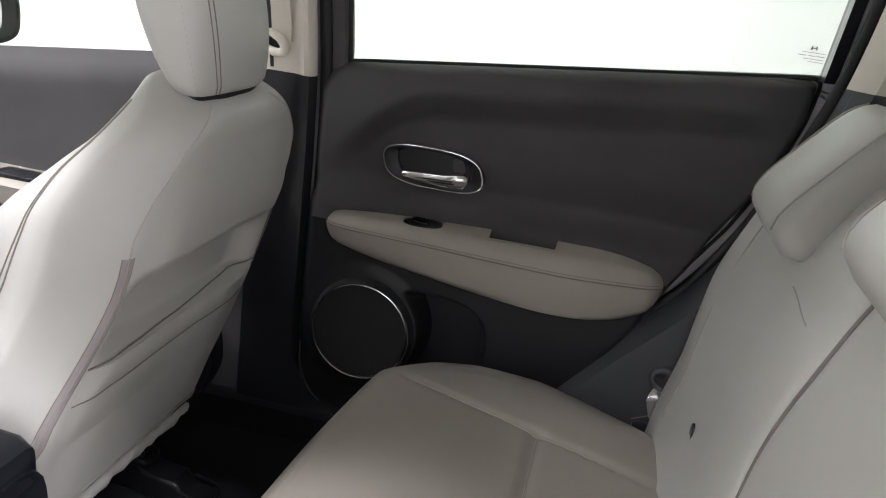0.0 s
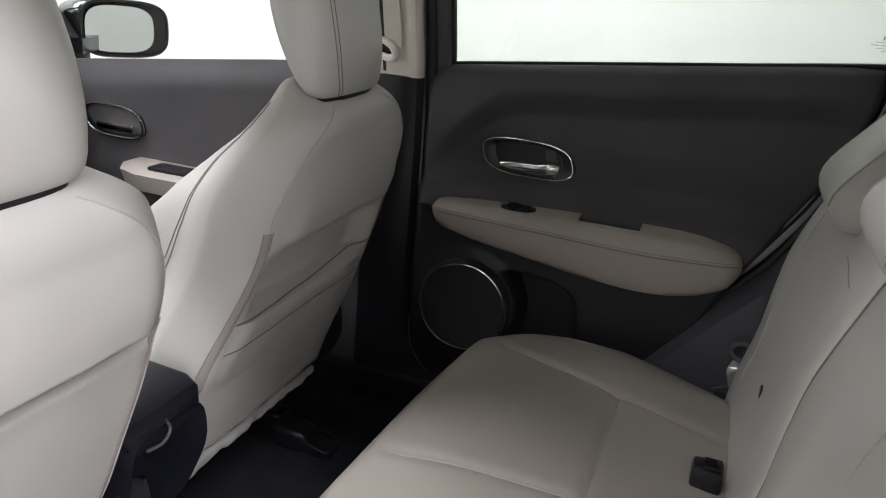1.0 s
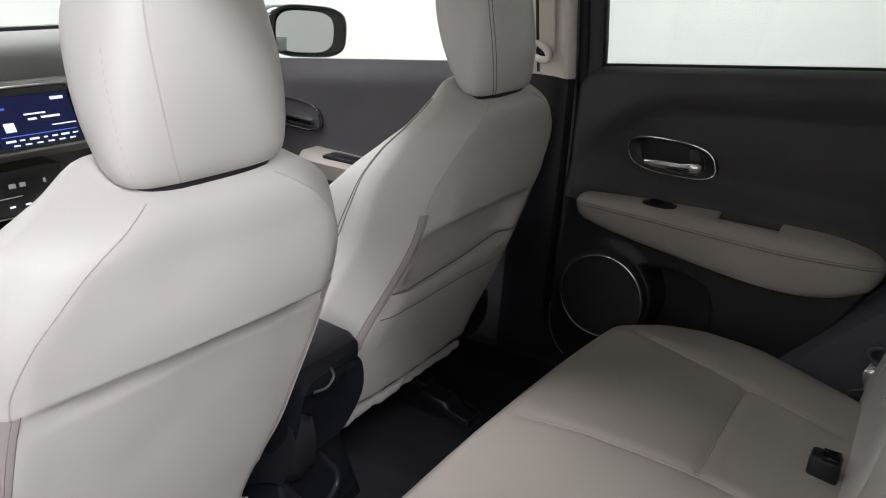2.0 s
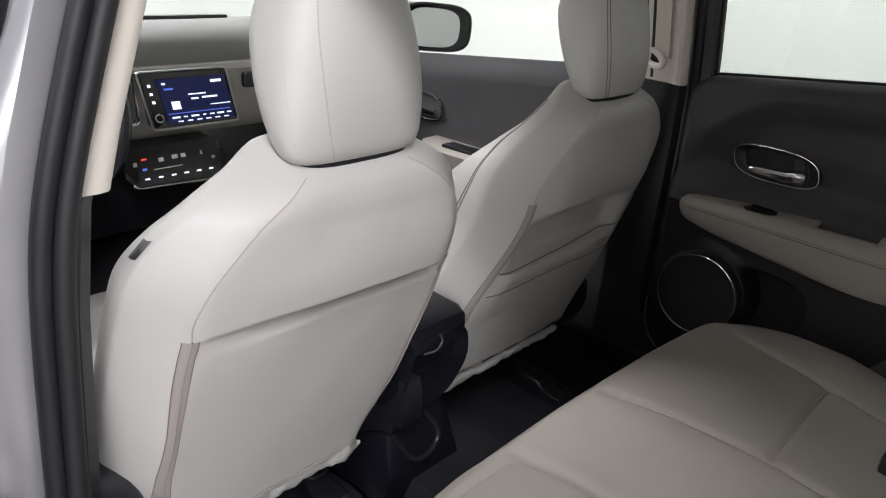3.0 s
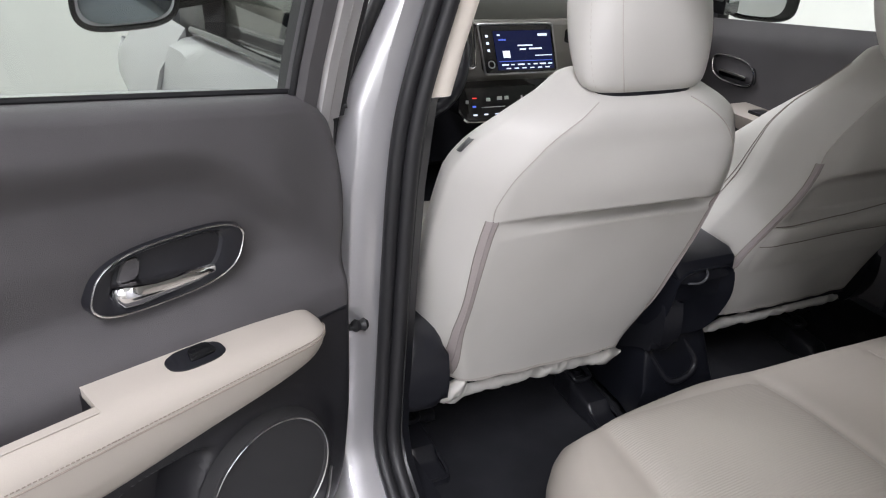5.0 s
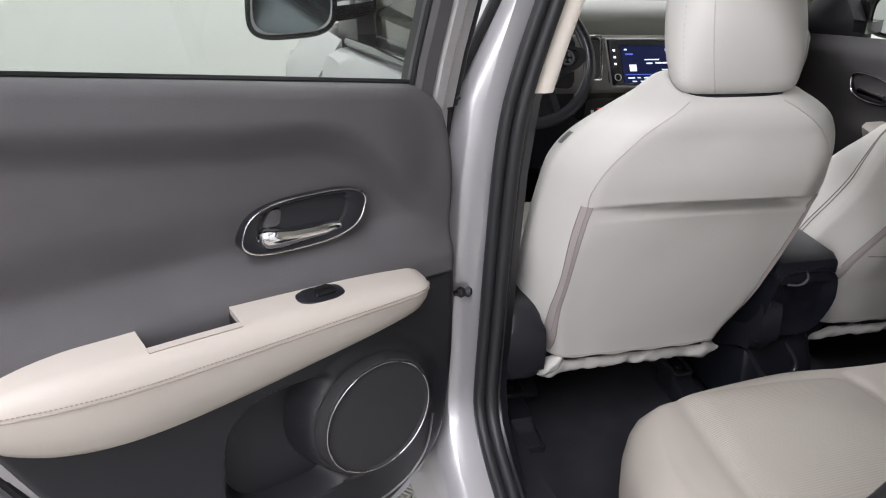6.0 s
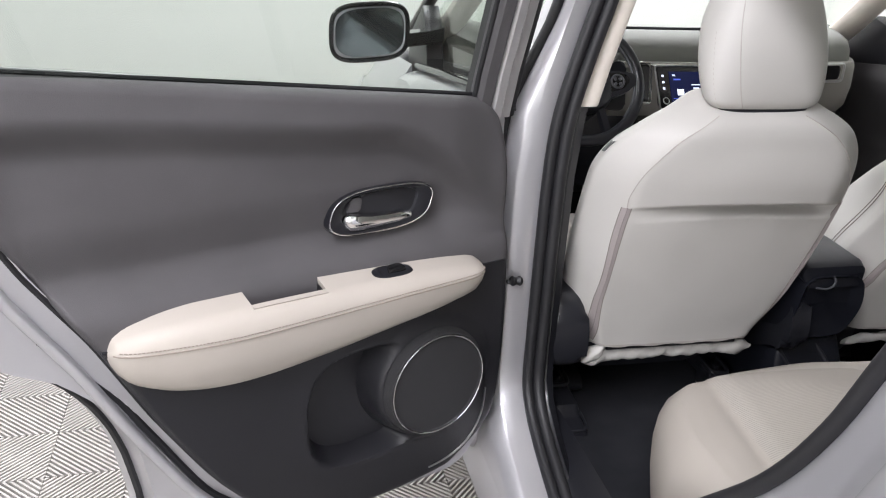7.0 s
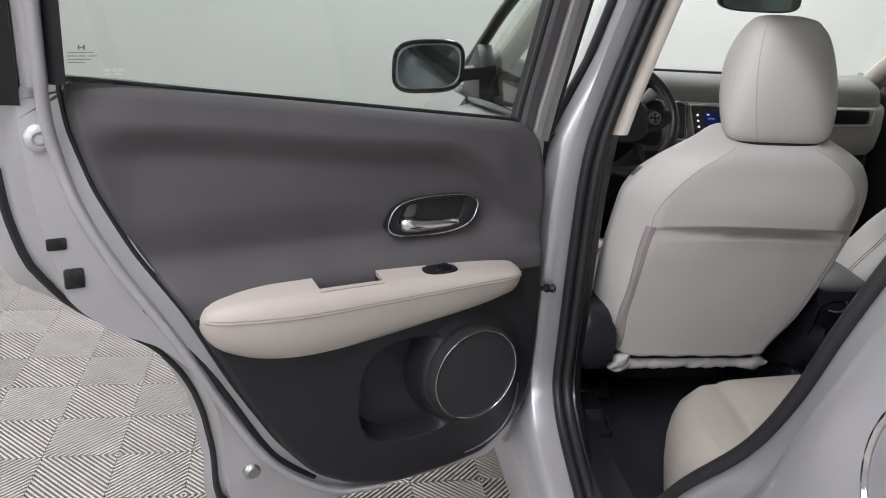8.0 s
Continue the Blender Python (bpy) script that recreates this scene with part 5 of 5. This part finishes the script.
part("webbing", loft([[(x + 0.004, y - 0.017, z), (x, y + 0.017, z), (x + 0.0015, y + 0.017, z), (x + 0.0055, y - 0.017, z)] for x, y, z in ((0.648, -0.760, 0.80), (0.640, -0.737, 0.71), (0.632, -0.715, 0.630))]), DARK, belt, "dark grey belt webbing")
plate = prism(rounded([(-0.722, 0.562), (-0.688, 0.556), (-0.676, 0.592), (-0.686, 0.616), (-0.712, 0.608)], 0.006), lambda u, v, d: (0.624 + d + 0.2 * (v - 0.58), u, v), -0.0015, 0.0015, 0.0006)
part("tongue", plate, CHROME, belt, "bright metal tongue")
part("tongue_slot", prism(rounded([(-0.708, 0.573), (-0.694, 0.570), (-0.692, 0.584), (-0.706, 0.587)], 0.003), lambda u, v, d: (0.6222 + d + 0.2 * (v - 0.58), u, v), -0.0006, 0.0006), BLACK, belt, "dark slot in the tongue")
part("tongue_grip", tube([(0.628 + 0.004 * math.cos(a), -0.698 + 0.019 * math.cos(a), 0.632 + 0.017 * math.sin(a)) for a in (2 * math.pi * k / 28 for k in range(28))], 0.0055, 8, True), SIDETRIM, belt, "grey plastic loop round the webbing")
part("belt_edge", tube([(0.632, -0.660, 0.545), (0.630, -0.690, 0.560), (0.628, -0.705, 0.572)], 0.0012, 5), STITCH, belt, "pale belt edge")
part("anchor", box(0.60, 0.64, -0.735, -0.66, 0.49, 0.545, 0.01), BLACK, belt, "black buckle anchor")
buckle = thing("belt_buckle", 0.225, -0.66, 0.56, "black seat belt buckle standing between the seat halves", "belt buckle")
part("buckle_body", box(0.203, 0.243, -0.684, -0.640, 0.55, 0.626, 0.006), BLACK, buckle)
part("buckle_slot", box(0.208, 0.238, -0.680, -0.656, 0.626, 0.629, 0.001), GLOSSBLACK, buckle, "gloss black slot")
part("buckle_strap", box(0.183, 0.208, -0.686, -0.646, 0.56, 0.585, 0.005), BLACK, buckle, "black strap")
for s, lab in ((1, "cream front belt webbing hanging from the pillar trim"),):
    fb = thing("front_seat_belt", s * 0.655, 0.07, 1.06, lab, "seat belt", "front seat belts")
    mv = None if s == 1 else MIRRORX
    lean = lambda z: 0.3 * (z - 1.06)
    part("webbing", loft([[(0.668 - lean(z), 0.030, z), (0.664 - lean(z), 0.031, z), (0.664 - lean(z), 0.066, z), (0.668 - lean(z), 0.067, z)] for z in (1.09, 1.15, 1.25, 1.33)]), PAPER, fb, "cream webbing", mv)
    part("belt_slot", loft([[(0.676 - lean(z), 0.069, z), (0.668 - lean(z), 0.069, z), (0.668 - lean(z), 0.075, z), (0.676 - lean(z), 0.075, z)] for z in (1.04, 1.09, 1.2, 1.33)]), RUBBER, fb, "dark slot beside the webbing", mv)
    hook = smooth_path([(0.662, 0.082, 1.102), (0.655, 0.066, 1.100), (0.650, 0.048, 1.092), (0.650, 0.040, 1.080), (0.653, 0.046, 1.070), (0.657, 0.062, 1.068), (0.660, 0.074, 1.072)], 5)
    part("guide_ring", tube(hook, lambda t: 0.0065 + 0.002 * math.sin(math.pi * t), 10), TRIM, fb, "cream plastic belt guide", mv)
    part("guide_mouth", loft([[(0.659, 0.060 + r * math.cos(a), 1.084 + 0.6 * r * math.sin(a)) for a in (2 * math.pi * k / 16 for k in range(16))] for r in (0.016, 0.002)]), RUBBER, fb, "dark mouth of the guide", mv)

# ---- centre console ----
con = thing("centre_console", -0.08, 0.2, 0.33, "black plastic centre console with armrest box between the seats", "console")
rings = []
for y, zt, zb, w in ((0.018, 0.656, 0.550, 0.058), (0.006, 0.666, 0.530, 0.072), (0.0, 0.672, 0.515, 0.080), (0.03, 0.676, 0.49, 0.084), (0.12, 0.679, 0.47, 0.086), (0.45, 0.676, 0.47, 0.086)):
    rings.append([(-0.090 + u, y + 0.03 * step(0.62, 0.50, v), v) for u, v in rounded([(-w * 0.86, zt), (-w, (zt + zb) / 2), (-w * 0.9, zb), (w * 0.9, zb), (w, (zt + zb) / 2), (w * 0.86, zt)], 0.035, 4)])
part("armrest_box", loft(rings), CONSOLE, con, "black armrest box")
part("lid", loft([[(-0.090 + u, y, z + v) for u, v in rounded([(-w, 0.004), (-w * 1.02, -0.03), (w * 1.02, -0.03), (w, 0.004)], 0.014, 4)] for y, z, w in ((0.006, 0.676, 0.065), (0.012, 0.686, 0.072), (0.03, 0.694, 0.076), (0.14, 0.700, 0.078), (0.44, 0.696, 0.078))]), CONSOLE, con, "padded black lid")
part("lid_latch", tube(smooth_path([(-0.134, 0.002, 0.648), (-0.112, -0.001, 0.646), (-0.098, -0.001, 0.651), (-0.092, 0.0, 0.661), (-0.097, 0.003, 0.673)], 6), 0.0024, 8), SIDETRIM, con, "moulded latch lip, paler to carry its highlight")
rings = [[(-0.082 + u, y + 0.0, v) for u, v in rounded([(-w, 0.33), (w, 0.33), (w * 0.72, z), (-w * 0.72, z)], 0.025, 3)] for y, z, w in ((0.02, 0.42, 0.115), (0.05, 0.50, 0.105), (0.09, 0.56, 0.095), (0.20, 0.62, 0.09), (0.6, 0.62, 0.09))]
part("console_base", loft(rings), CONSOLE, con, "black console base")
foot_line = smooth_path([(-0.082, 0.058, 0.512), (-0.060, 0.040, 0.478), (-0.044, 0.020, 0.447), (-0.054, 0.012, 0.425), (-0.088, 0.009, 0.412), (-0.118, 0.014, 0.420), (-0.140, 0.030, 0.452), (-0.158, 0.046, 0.487)], 6)
part("base_rib", tube([(p.x, p.y + 0.007, p.z) for p in foot_line], 0.0065, 12), BLACK, con, "moulded rib round the socket")
part("socket", loft([[(-0.105 + r * math.cos(a), 0.052 - d + 0.30 * r * math.sin(a), 0.462 + r * math.sin(a)) for a in (2 * math.pi * k / 20 for k in range(20))] for r, d in ((0.017, -0.004), (0.016, 0.010), (0.012, 0.010))]), GLOSSBLACK, con, "gloss black socket")
for k in range(3):
    part("socket_mark", box(-0.113, -0.097, 0.036 + 0.004 * k, 0.0375 + 0.004 * k, 0.452 + 0.008 * k, 0.4555 + 0.008 * k, 0), GLASSMARK, con, "pale printed mark")

# rail end covers on the floor
for x, y in ((-0.617, 0.14), (-0.215, 0.135), (0.435, 0.125)):
    cov = thing("rail_end_cover", x, y, 0.33, "black moulded cover over the end of a seat rail", "rail cover", "rail covers")
    steps = ((-0.106, 0.022, 0.010), (-0.102, 0.030, 0.016), (-0.062, 0.033, 0.019), (-0.054, 0.031, 0.024), (-0.046, 0.030, 0.036), (-0.038, 0.032, 0.043), (0.015, 0.033, 0.048), (0.024, 0.031, 0.052), (0.032, 0.026, 0.060), (0.08, 0.026, 0.060))
    part("shell", loft([[(x + u, y + dy, 0.298 + v) for u, v in rounded([(-w, 0.0), (w, 0.0), (w * 0.86, h), (-w * 0.86, h)], 0.012, 4)] for dy, w, h in steps]), BLACK, cov)
    clamp = smooth_path([(x - 0.021, y + 0.075, 0.366), (x - 0.021, y + 0.035, 0.364), (x - 0.015, y + 0.020, 0.358), (x + 0.015, y + 0.020, 0.358), (x + 0.021, y + 0.035, 0.364), (x + 0.021, y + 0.075, 0.366)], 5)
    part("clamp", tube(clamp, 0.0055, 8), BLACK, cov, "bent black clamp")
    part("rib", tube(smooth_path([(x - 0.028, y - 0.050, 0.326), (x - 0.029, y - 0.085, 0.318), (x - 0.020, y - 0.101, 0.315), (x + 0.020, y - 0.101, 0.315), (x + 0.029, y - 0.085, 0.318), (x + 0.028, y - 0.050, 0.326)], 5), 0.003, 6), BLACK, cov, "moulded rib")
    part("pin", tube([(x, y + 0.045, 0.352), (x, y + 0.045, 0.368)], 0.010, 12), BLACK, cov, "round pin head")

# ---- dashboard ----
dash = thing("dashboard", 0, 1.0, 0.6, "grey-beige dashboard with touch screen and black climate panel", "dashboard")
D = lambda name, bm, mat, lab="", parent=None, sharp=35: part(name, bm, mat, parent or dash, lab, None, sharp)
xs = [-0.695 + 1.39 * k / 56 for k in range(57)]
bow = lambda x: 0.11 * (abs(x) / 0.72) ** 2.5 + 0.20 * step(0.53, 0.69, abs(x))
D("top_pad", loft([[(x, 0.862 + bow(x), 0.965), (x, 0.868 + bow(x), 1.000), (x, 0.888 + bow(x), 1.026), (x, 0.925 + bow(x), 1.039), (x, 0.97 + bow(x), 1.043), (x, 1.08 + bow(x) * 0.6, 1.035), (x, 1.26 + bow(x) * 0.5, 1.010), (x, 1.27 + bow(x) * 0.5, 0.90), (x, 0.90 + bow(x), 0.93)] for x in xs]), DASHTOP, "grey-green soft dash top")
D("fascia", loft([[(x, 0.842 + bow(x), 0.972), (x, 0.832 + bow(x), 0.96), (x, 0.828 + bow(x), 0.90), (x, 0.842 + bow(x), 0.838), (x, 0.87 + bow(x), 0.81), (x, 0.95 + bow(x), 0.81), (x, 0.95 + bow(x), 0.972)] for x in xs]), DASHBAND, "warm grey fascia band")
D("lower_panel", loft([[(x, 0.87 + bow(x), 0.812), (x, 0.862 + bow(x), 0.70), (x, 0.92 + bow(x), 0.58), (x, 1.1, 0.50), (x, 1.1, 0.81)] for x in xs]), BLACK, "black lower dash")
# display
tilt = lambda u, v, d: (u + 0.30 * (0.905 - v) - 0.033, 0.820 + d + 0.0 * v, v)
scr = D("display", prism(rounded([(-0.108, 0.845), (0.108, 0.845), (0.108, 0.965), (-0.108, 0.965)], 0.006), tilt, -0.004, 0.02, 0.002), GLOSSBLACK, "gloss black touch screen panel")
D("display_frame", tube([tilt(u, v, -0.002) for u, v in rounded([(-0.111, 0.842), (0.111, 0.842), (0.111, 0.968), (-0.111, 0.968)], 0.008)], 0.003, 6, True), STEEL, "thin satin frame", scr)
D("lit_screen", prism([(-0.072, 0.852), (0.100, 0.852), (0.100, 0.952), (-0.072, 0.952)], tilt, -0.006, -0.0045), SCREEN, "lit dark blue screen", scr)
marks = [(-0.052, 0.893, 0.021, 0.018, 0), (-0.062, 0.942, 0.008, 0.004, 0), (0.06, 0.941, 0.028, 0.006, 0), (-0.005, 0.915, 0.045, 0.003, 0), (0.0, 0.905, 0.018, 0.004, 0), (0.028, 0.906, 0.040, 0.004, 0), (0.045, 0.888, 0.052, 0.002, 0),
         (-0.060, 0.930, 0.022, 0.004, 1), (-0.066, 0.875, 0.160, 0.0015, 1), (-0.060, 0.866, 0.020, 0.004, 0), (-0.032, 0.866, 0.010, 0.003, 0), (-0.012, 0.866, 0.020, 0.004, 0), (0.018, 0.866, 0.008, 0.003, 0), (0.036, 0.866, 0.012, 0.003, 0), (0.056, 0.866, 0.018, 0.004, 0), (0.082, 0.866, 0.012, 0.003, 0)]
for k in range(6):
    marks.append((-0.048 + 0.024 * k, 0.8565, 0.013, 0.0028, 0))
for k in range(3):
    marks.append((-0.096, 0.940 - 0.018 * k, 0.007, 0.006, 0))
for u, v, w, h, blue in marks:
    D("screen_mark", prism([(u, v - h / 2), (u + w, v - h / 2), (u + w, v + h / 2), (u, v + h / 2)], tilt, -0.0072, -0.0062), SCREENBLUE if blue else SCREENLIT, "", scr)
D("volume_knob", tube([tilt(-0.090 + 0.009 * math.cos(a), 0.868 + 0.009 * math.sin(a), -0.006) for a in (2 * math.pi * k / 20 for k in range(20))], 0.0016, 5, True), GLASSMARK, "pale ring round the volume mark", scr)
# climate panel
cl = lambda u, v, d: (u - 0.085, 0.775 + d + 0.35 * (v - 0.72), v)
clim = D("climate_panel", prism(rounded([(-0.130, 0.755), (-0.105, 0.735), (0.125, 0.728), (0.133, 0.752), (0.115, 0.812), (-0.115, 0.812)], 0.012), cl, 0.0, 0.09, 0.004), GLOSSBLACK, "gloss black climate panel")
D("panel_rim", tube([cl(u, v, -0.002) for u, v in rounded([(-0.134, 0.763), (-0.107, 0.731), (0.127, 0.724), (0.135, 0.752)], 0.012)[5:-5]], 0.003, 6), CHROME, "thin chrome ring added as the reflection round the flap", clim)
for u, v, w, h, m in [(-0.105, 0.780, 0.008, 0.008, GLASSMARK), (-0.085, 0.788, 0.012, 0.003, REDLIT), (-0.086, 0.768, 0.010, 0.004, SCREENBLUE), (-0.045, 0.783, 0.012, 0.008, GLASSMARK), (-0.012, 0.785, 0.014, 0.008, GLASSMARK), (0.01, 0.785, 0.012, 0.008, GLASSMARK), (0.06, 0.785, 0.005, 0.008, GLASSMARK), (0.088, 0.772, 0.008, 0.006, GLASSMARK),
                      (-0.06, 0.765, 0.07, 0.0015, GLASSMARK)] + [(-0.085 + 0.032 * k, 0.748, 0.011, 0.003, SCREENLIT) for k in range(6)]:
    D("panel_mark", prism([(u, v - h / 2), (u + w, v - h / 2), (u + w, v + h / 2), (u, v + h / 2)], cl, -0.0025, -0.001), m, "", clim)
D("vent", prism(rounded([(0.30, 0.925), (0.472, 0.925), (0.472, 0.966), (0.30, 0.966)], 0.01), lambda u, v, d: (u, 0.823 + d + bow(u), v), -0.004, 0.02, 0.002), GLOSSBLACK, "black passenger air vent")
D("vent_frame", tube([(u, 0.818 + bow(u), v) for u, v in rounded([(0.29, 0.919), (0.485, 0.919), (0.485, 0.972), (0.29, 0.972)], 0.012)], 0.004, 6, True), STEEL, "satin silver vent frame")
D("side_vent", prism(rounded([(0.115, 0.915), (0.165, 0.915), (0.165, 0.95), (0.115, 0.95)], 0.008), lambda u, v, d: (u, 0.826 + d, v), -0.004, 0.02, 0.002), GLOSSBLACK, "black air vent")
D("vertical_vent", prism(rounded([(-0.196, 0.866), (-0.166, 0.866), (-0.180, 0.972), (-0.212, 0.972)], 0.008), lambda u, v, d: (u, 0.818 + d, v), -0.004, 0.03, 0.002), GLOSSBLACK, "black tall air vent")
D("vent_rim", tube([(u, 0.814, v) for u, v in rounded([(-0.200, 0.861), (-0.161, 0.861), (-0.175, 0.977), (-0.216, 0.977)], 0.01)], 0.0030, 6, True), CHROME, "bright vent rim")
D("defrost_strip", box(-0.30, 0.30, 1.14, 1.16, 1.02, 1.036, 0.002), BLACK, "black defroster slot")

# steering wheel
SW = pose(-0.405, 0.745, 0.935, 60, 0, 0)
wheel_thing = thing("steering_wheel", -0.405, 0.745, 0.935, "black leather steering wheel with thumb controls", "steering wheel")
W = lambda name, bm, mat, lab="": part(name, bm, mat, wheel_thing, lab, SW)
W("rim", tube([(0.165 * math.cos(a), 0.165 * math.sin(a), 0) for a in (2 * math.pi * k / 72 for k in range(72))], 0.0155, 14, True), BLACK, "black leather rim")
W("rim_insert", tube([(0.1505 * math.cos(a), 0.1505 * math.sin(a), 0.004) for a in (-0.75 + 1.5 * k / 30 for k in range(31))], 0.0042, 10), SIDETRIM, "grey satin insert inside the rim")
W("hub", loft([[(u, v, z) for u, v in oval(0, -0.010, r, r * 0.90, 40, 2.8)] for z, r in ((-0.055, 0.06), (-0.03, 0.082), (0.0, 0.084), (0.016, 0.076), (0.022, 0.06), (0.024, 0.02))]), BLACK, "black hub")
for s in (-1, 1):
    W("spoke", prism(rounded([(s * 0.055, 0.030), (s * 0.120, 0.026), (s * 0.156, 0.020), (s * 0.158, -0.004), (s * 0.128, -0.030), (s * 0.060, -0.055)], 0.010), lambda u, v, d: (u, v, d), -0.012, 0.010, 0.004), BLACK, "black spoke")
    W("thumb_plate", prism(rounded([(s * 0.066, 0.024), (s * 0.126, 0.019), (s * 0.136, 0.002), (s * 0.116, -0.022), (s * 0.066, -0.034)], 0.008), lambda u, v, d: (u, v, d), 0.009, 0.0125, 0.0015), GLOSSBLACK, "gloss black plate")
    W("thumb_pad", tube([(s * 0.098 + 0.018 * math.cos(a), -0.003 + 0.018 * math.sin(a), 0.013) for a in (2 * math.pi * k / 28 for k in range(28))], 0.0030, 8, True), SIDETRIM, "ring of thumb buttons")
    for k in range(4):
        a = math.pi / 4 + k * math.pi / 2
        W("thumb_button", loft([[(s * 0.098 + 0.010 * math.cos(a) + u, -0.003 + 0.010 * math.sin(a) + v, z) for u, v in oval(0, 0, r, r, 12)] for z, r in ((0.011, 0.0048), (0.0155, 0.0046), (0.0165, 0.003))]), SIDETRIM, "small thumb button")
    W("lower_spoke", loft([[(s * (0.040 + (0.062 - 0.040) * q) + o, -0.045 - 0.103 * q, z) for o, z in ((-0.012, -0.012), (0.012, -0.012), (0.009, 0.006), (-0.009, 0.006))] for q in (0.0, 0.5, 1.0)]), BLACK, "black lower spoke")
W("column", loft([[(u, v, z) for u, v in oval(0, -0.02, 0.078, 0.062, 32, 3.0)] for z in (-0.22, -0.06, -0.045)]), BLACK, "black column shroud")
W("stalk", tube([(0.03, 0.030, -0.050), (0.075, 0.062, -0.045), (0.120, 0.095, -0.040)], lambda t: 0.008 + 0.012 * step(0.40, 0.75, t), 14), DASHTOP, "grey wiper stalk")
W("light_stalk", tube([(-0.03, 0.030, -0.050), (-0.085, 0.055, -0.045), (-0.130, 0.070, -0.040)], lambda t: 0.008 + 0.010 * step(0.40, 0.75, t), 14), DASHTOP, "grey lamp stalk")
part("binnacle", loft([[(-0.405 + u, y, 0.99 + v) for u, v in oval(0, 0, 0.16, h, 30, 2.5)] for y, h in ((0.875, 0.055), (0.895, 0.062), (1.06, 0.05))]), BLACK, dash, "instrument hood")
D("instrument_surround", prism(rounded([(-0.62, 0.835), (-0.232, 0.835), (-0.245, 0.978), (-0.60, 0.978)], 0.02), lambda u, v, d: (u, 0.832 + bow(u) + d, v), -0.012, 0.02, 0.006), BLACK, "black surround behind the wheel")

# rear-view mirror
rvm = thing("rear_view_mirror", -0.085, 0.66, 1.30, "black rear-view mirror hanging from the windscreen", "mirror")
MV = pose(-0.085, 0.66, 1.294, 0, 0, 6)
part("housing", loft([[(u, y, v) for u, v in oval(0, 0, r, r * 0.28, 40, 3.5)] for y, r in ((0.05, 0.03), (0.035, 0.10), (0.01, 0.128), (-0.004, 0.13), (-0.006, 0.124))]), BLACK, rvm, "", MV)
part("mirror_glass", prism(oval(0, 0, 0.121, 0.032, 40, 3.5), lambda u, v, d: (u, d, v), -0.009, -0.0065), DARKMIRROR, rvm, "dark mirror glass", MV)
part("stem", tube([(0, 0.04, 0.0), (0, 0.10, 0.06), (0, 0.14, 0.10)], 0.012, 8), BLACK, rvm, "black stem", MV)

# door check straps and pillar bumpers
strap = thing("door_check_strap", -0.80, -0.01, 0.71, "small black door check strap on the jamb", "door strap")
part("strap", box(-0.818, -0.792, -0.022, -0.012, 0.702, 0.709, 0.002), BLACK, strap, "dark strap")
part("strap_boot", loft([[(x, -0.016 + r * math.cos(a), 0.706 + r * math.sin(a)) for a in (2 * math.pi * k / 12 for k in range(12))] for x, r in ((-0.812, 0.006), (-0.806, 0.010), (-0.799, 0.007), (-0.792, 0.010), (-0.787, 0.006))]), RUBBER, strap, "black rubber boot")
bump = thing("jamb_bumper", -0.82, 0.0, 1.03, "small grey rubber bumper on the door jamb", "bumper stop")
part("stop", tube([(-0.838, -0.004, 1.030), (-0.824, -0.010, 1.033)], 0.0045, 10), RUBBER, bump)

# ---- floor tiles: ribbed squares, the ribs turning from square to square ----
CELL, TURNED, TX, TY = 0.19665, radians(2.2), -1.8218, 0.4662


def ribs(flip, bm, m):
    d = CELL * math.sqrt(2)
    n = 23
    q = (Vector((1, 1)) if not flip else Vector((-1, 1))).normalized()
    e = Vector((-q.y, q.x))
    start = Vector((0, 0)) if not flip else Vector((CELL, 0))
    for k in range(n):
        c = d * (k + 0.5) / n
        w = d / n * 0.225
        verts = []
        for off, z in ((-w * 1.25, -0.012), (-w, 0.0), (w, 0.0), (w * 1.25, -0.012)):
            t = c + off
            half = max(min(t, d - t) - 0.0012, 0.0002)
            for s in (-1, 1):
                p = start + q * t + e * s * half
                verts.append(bm.verts.new(m @ Vector((p.x, p.y, z))))
        for i in range(3):
            bm.faces.new((verts[2 * i], verts[2 * i + 1], verts[2 * i + 3], verts[2 * i + 2]))


def tile_pose(i, j):
    u, v = i * CELL, j * CELL
    return Matrix.Translation((TX + math.cos(TURNED) * u - math.sin(TURNED) * v, TY + math.sin(TURNED) * u + math.cos(TURNED) * v, 0)) @ Matrix.Rotation(TURNED, 4, "Z")


tile_floor = thing("tile_floor", -1.8, 0.5, 0, "pale grey ribbed interlocking plastic floor tiles", "floor", "", "structure")
TILE_MESH = []
for flip in (False, True):
    bm = bmesh.new()
    ribs(flip, bm, Matrix.Identity(4))
    TILE_MESH.append(finish(bm, "tile", TILE, Vector()))
rest = bmesh.new()
for i in range(-13, 32):
    for j in range(-28, 25):
        m = tile_pose(i, j)
        x, y = m.translation.x, m.translation.y
        if not (X0 - 0.05 < x < X1 - 0.15 and Y0 - 0.05 < y < Y1 - 0.15):
            continue
        odd = (i + j) % 2
        if -3.4 < x < -0.75 and -1.0 < y < 2.9:
            ob = new("tile", TILE_MESH[odd])
            ob.parent = tile_floor
            ob.matrix_basis = Matrix.Translation(-ORIGIN[tile_floor.name]) @ m
        else:
            ribs(bool(odd), rest, m)
far = part("far_tiles", rest, TILE, tile_floor, "more ribbed floor tiles")
tagged(far, kind="stuff")
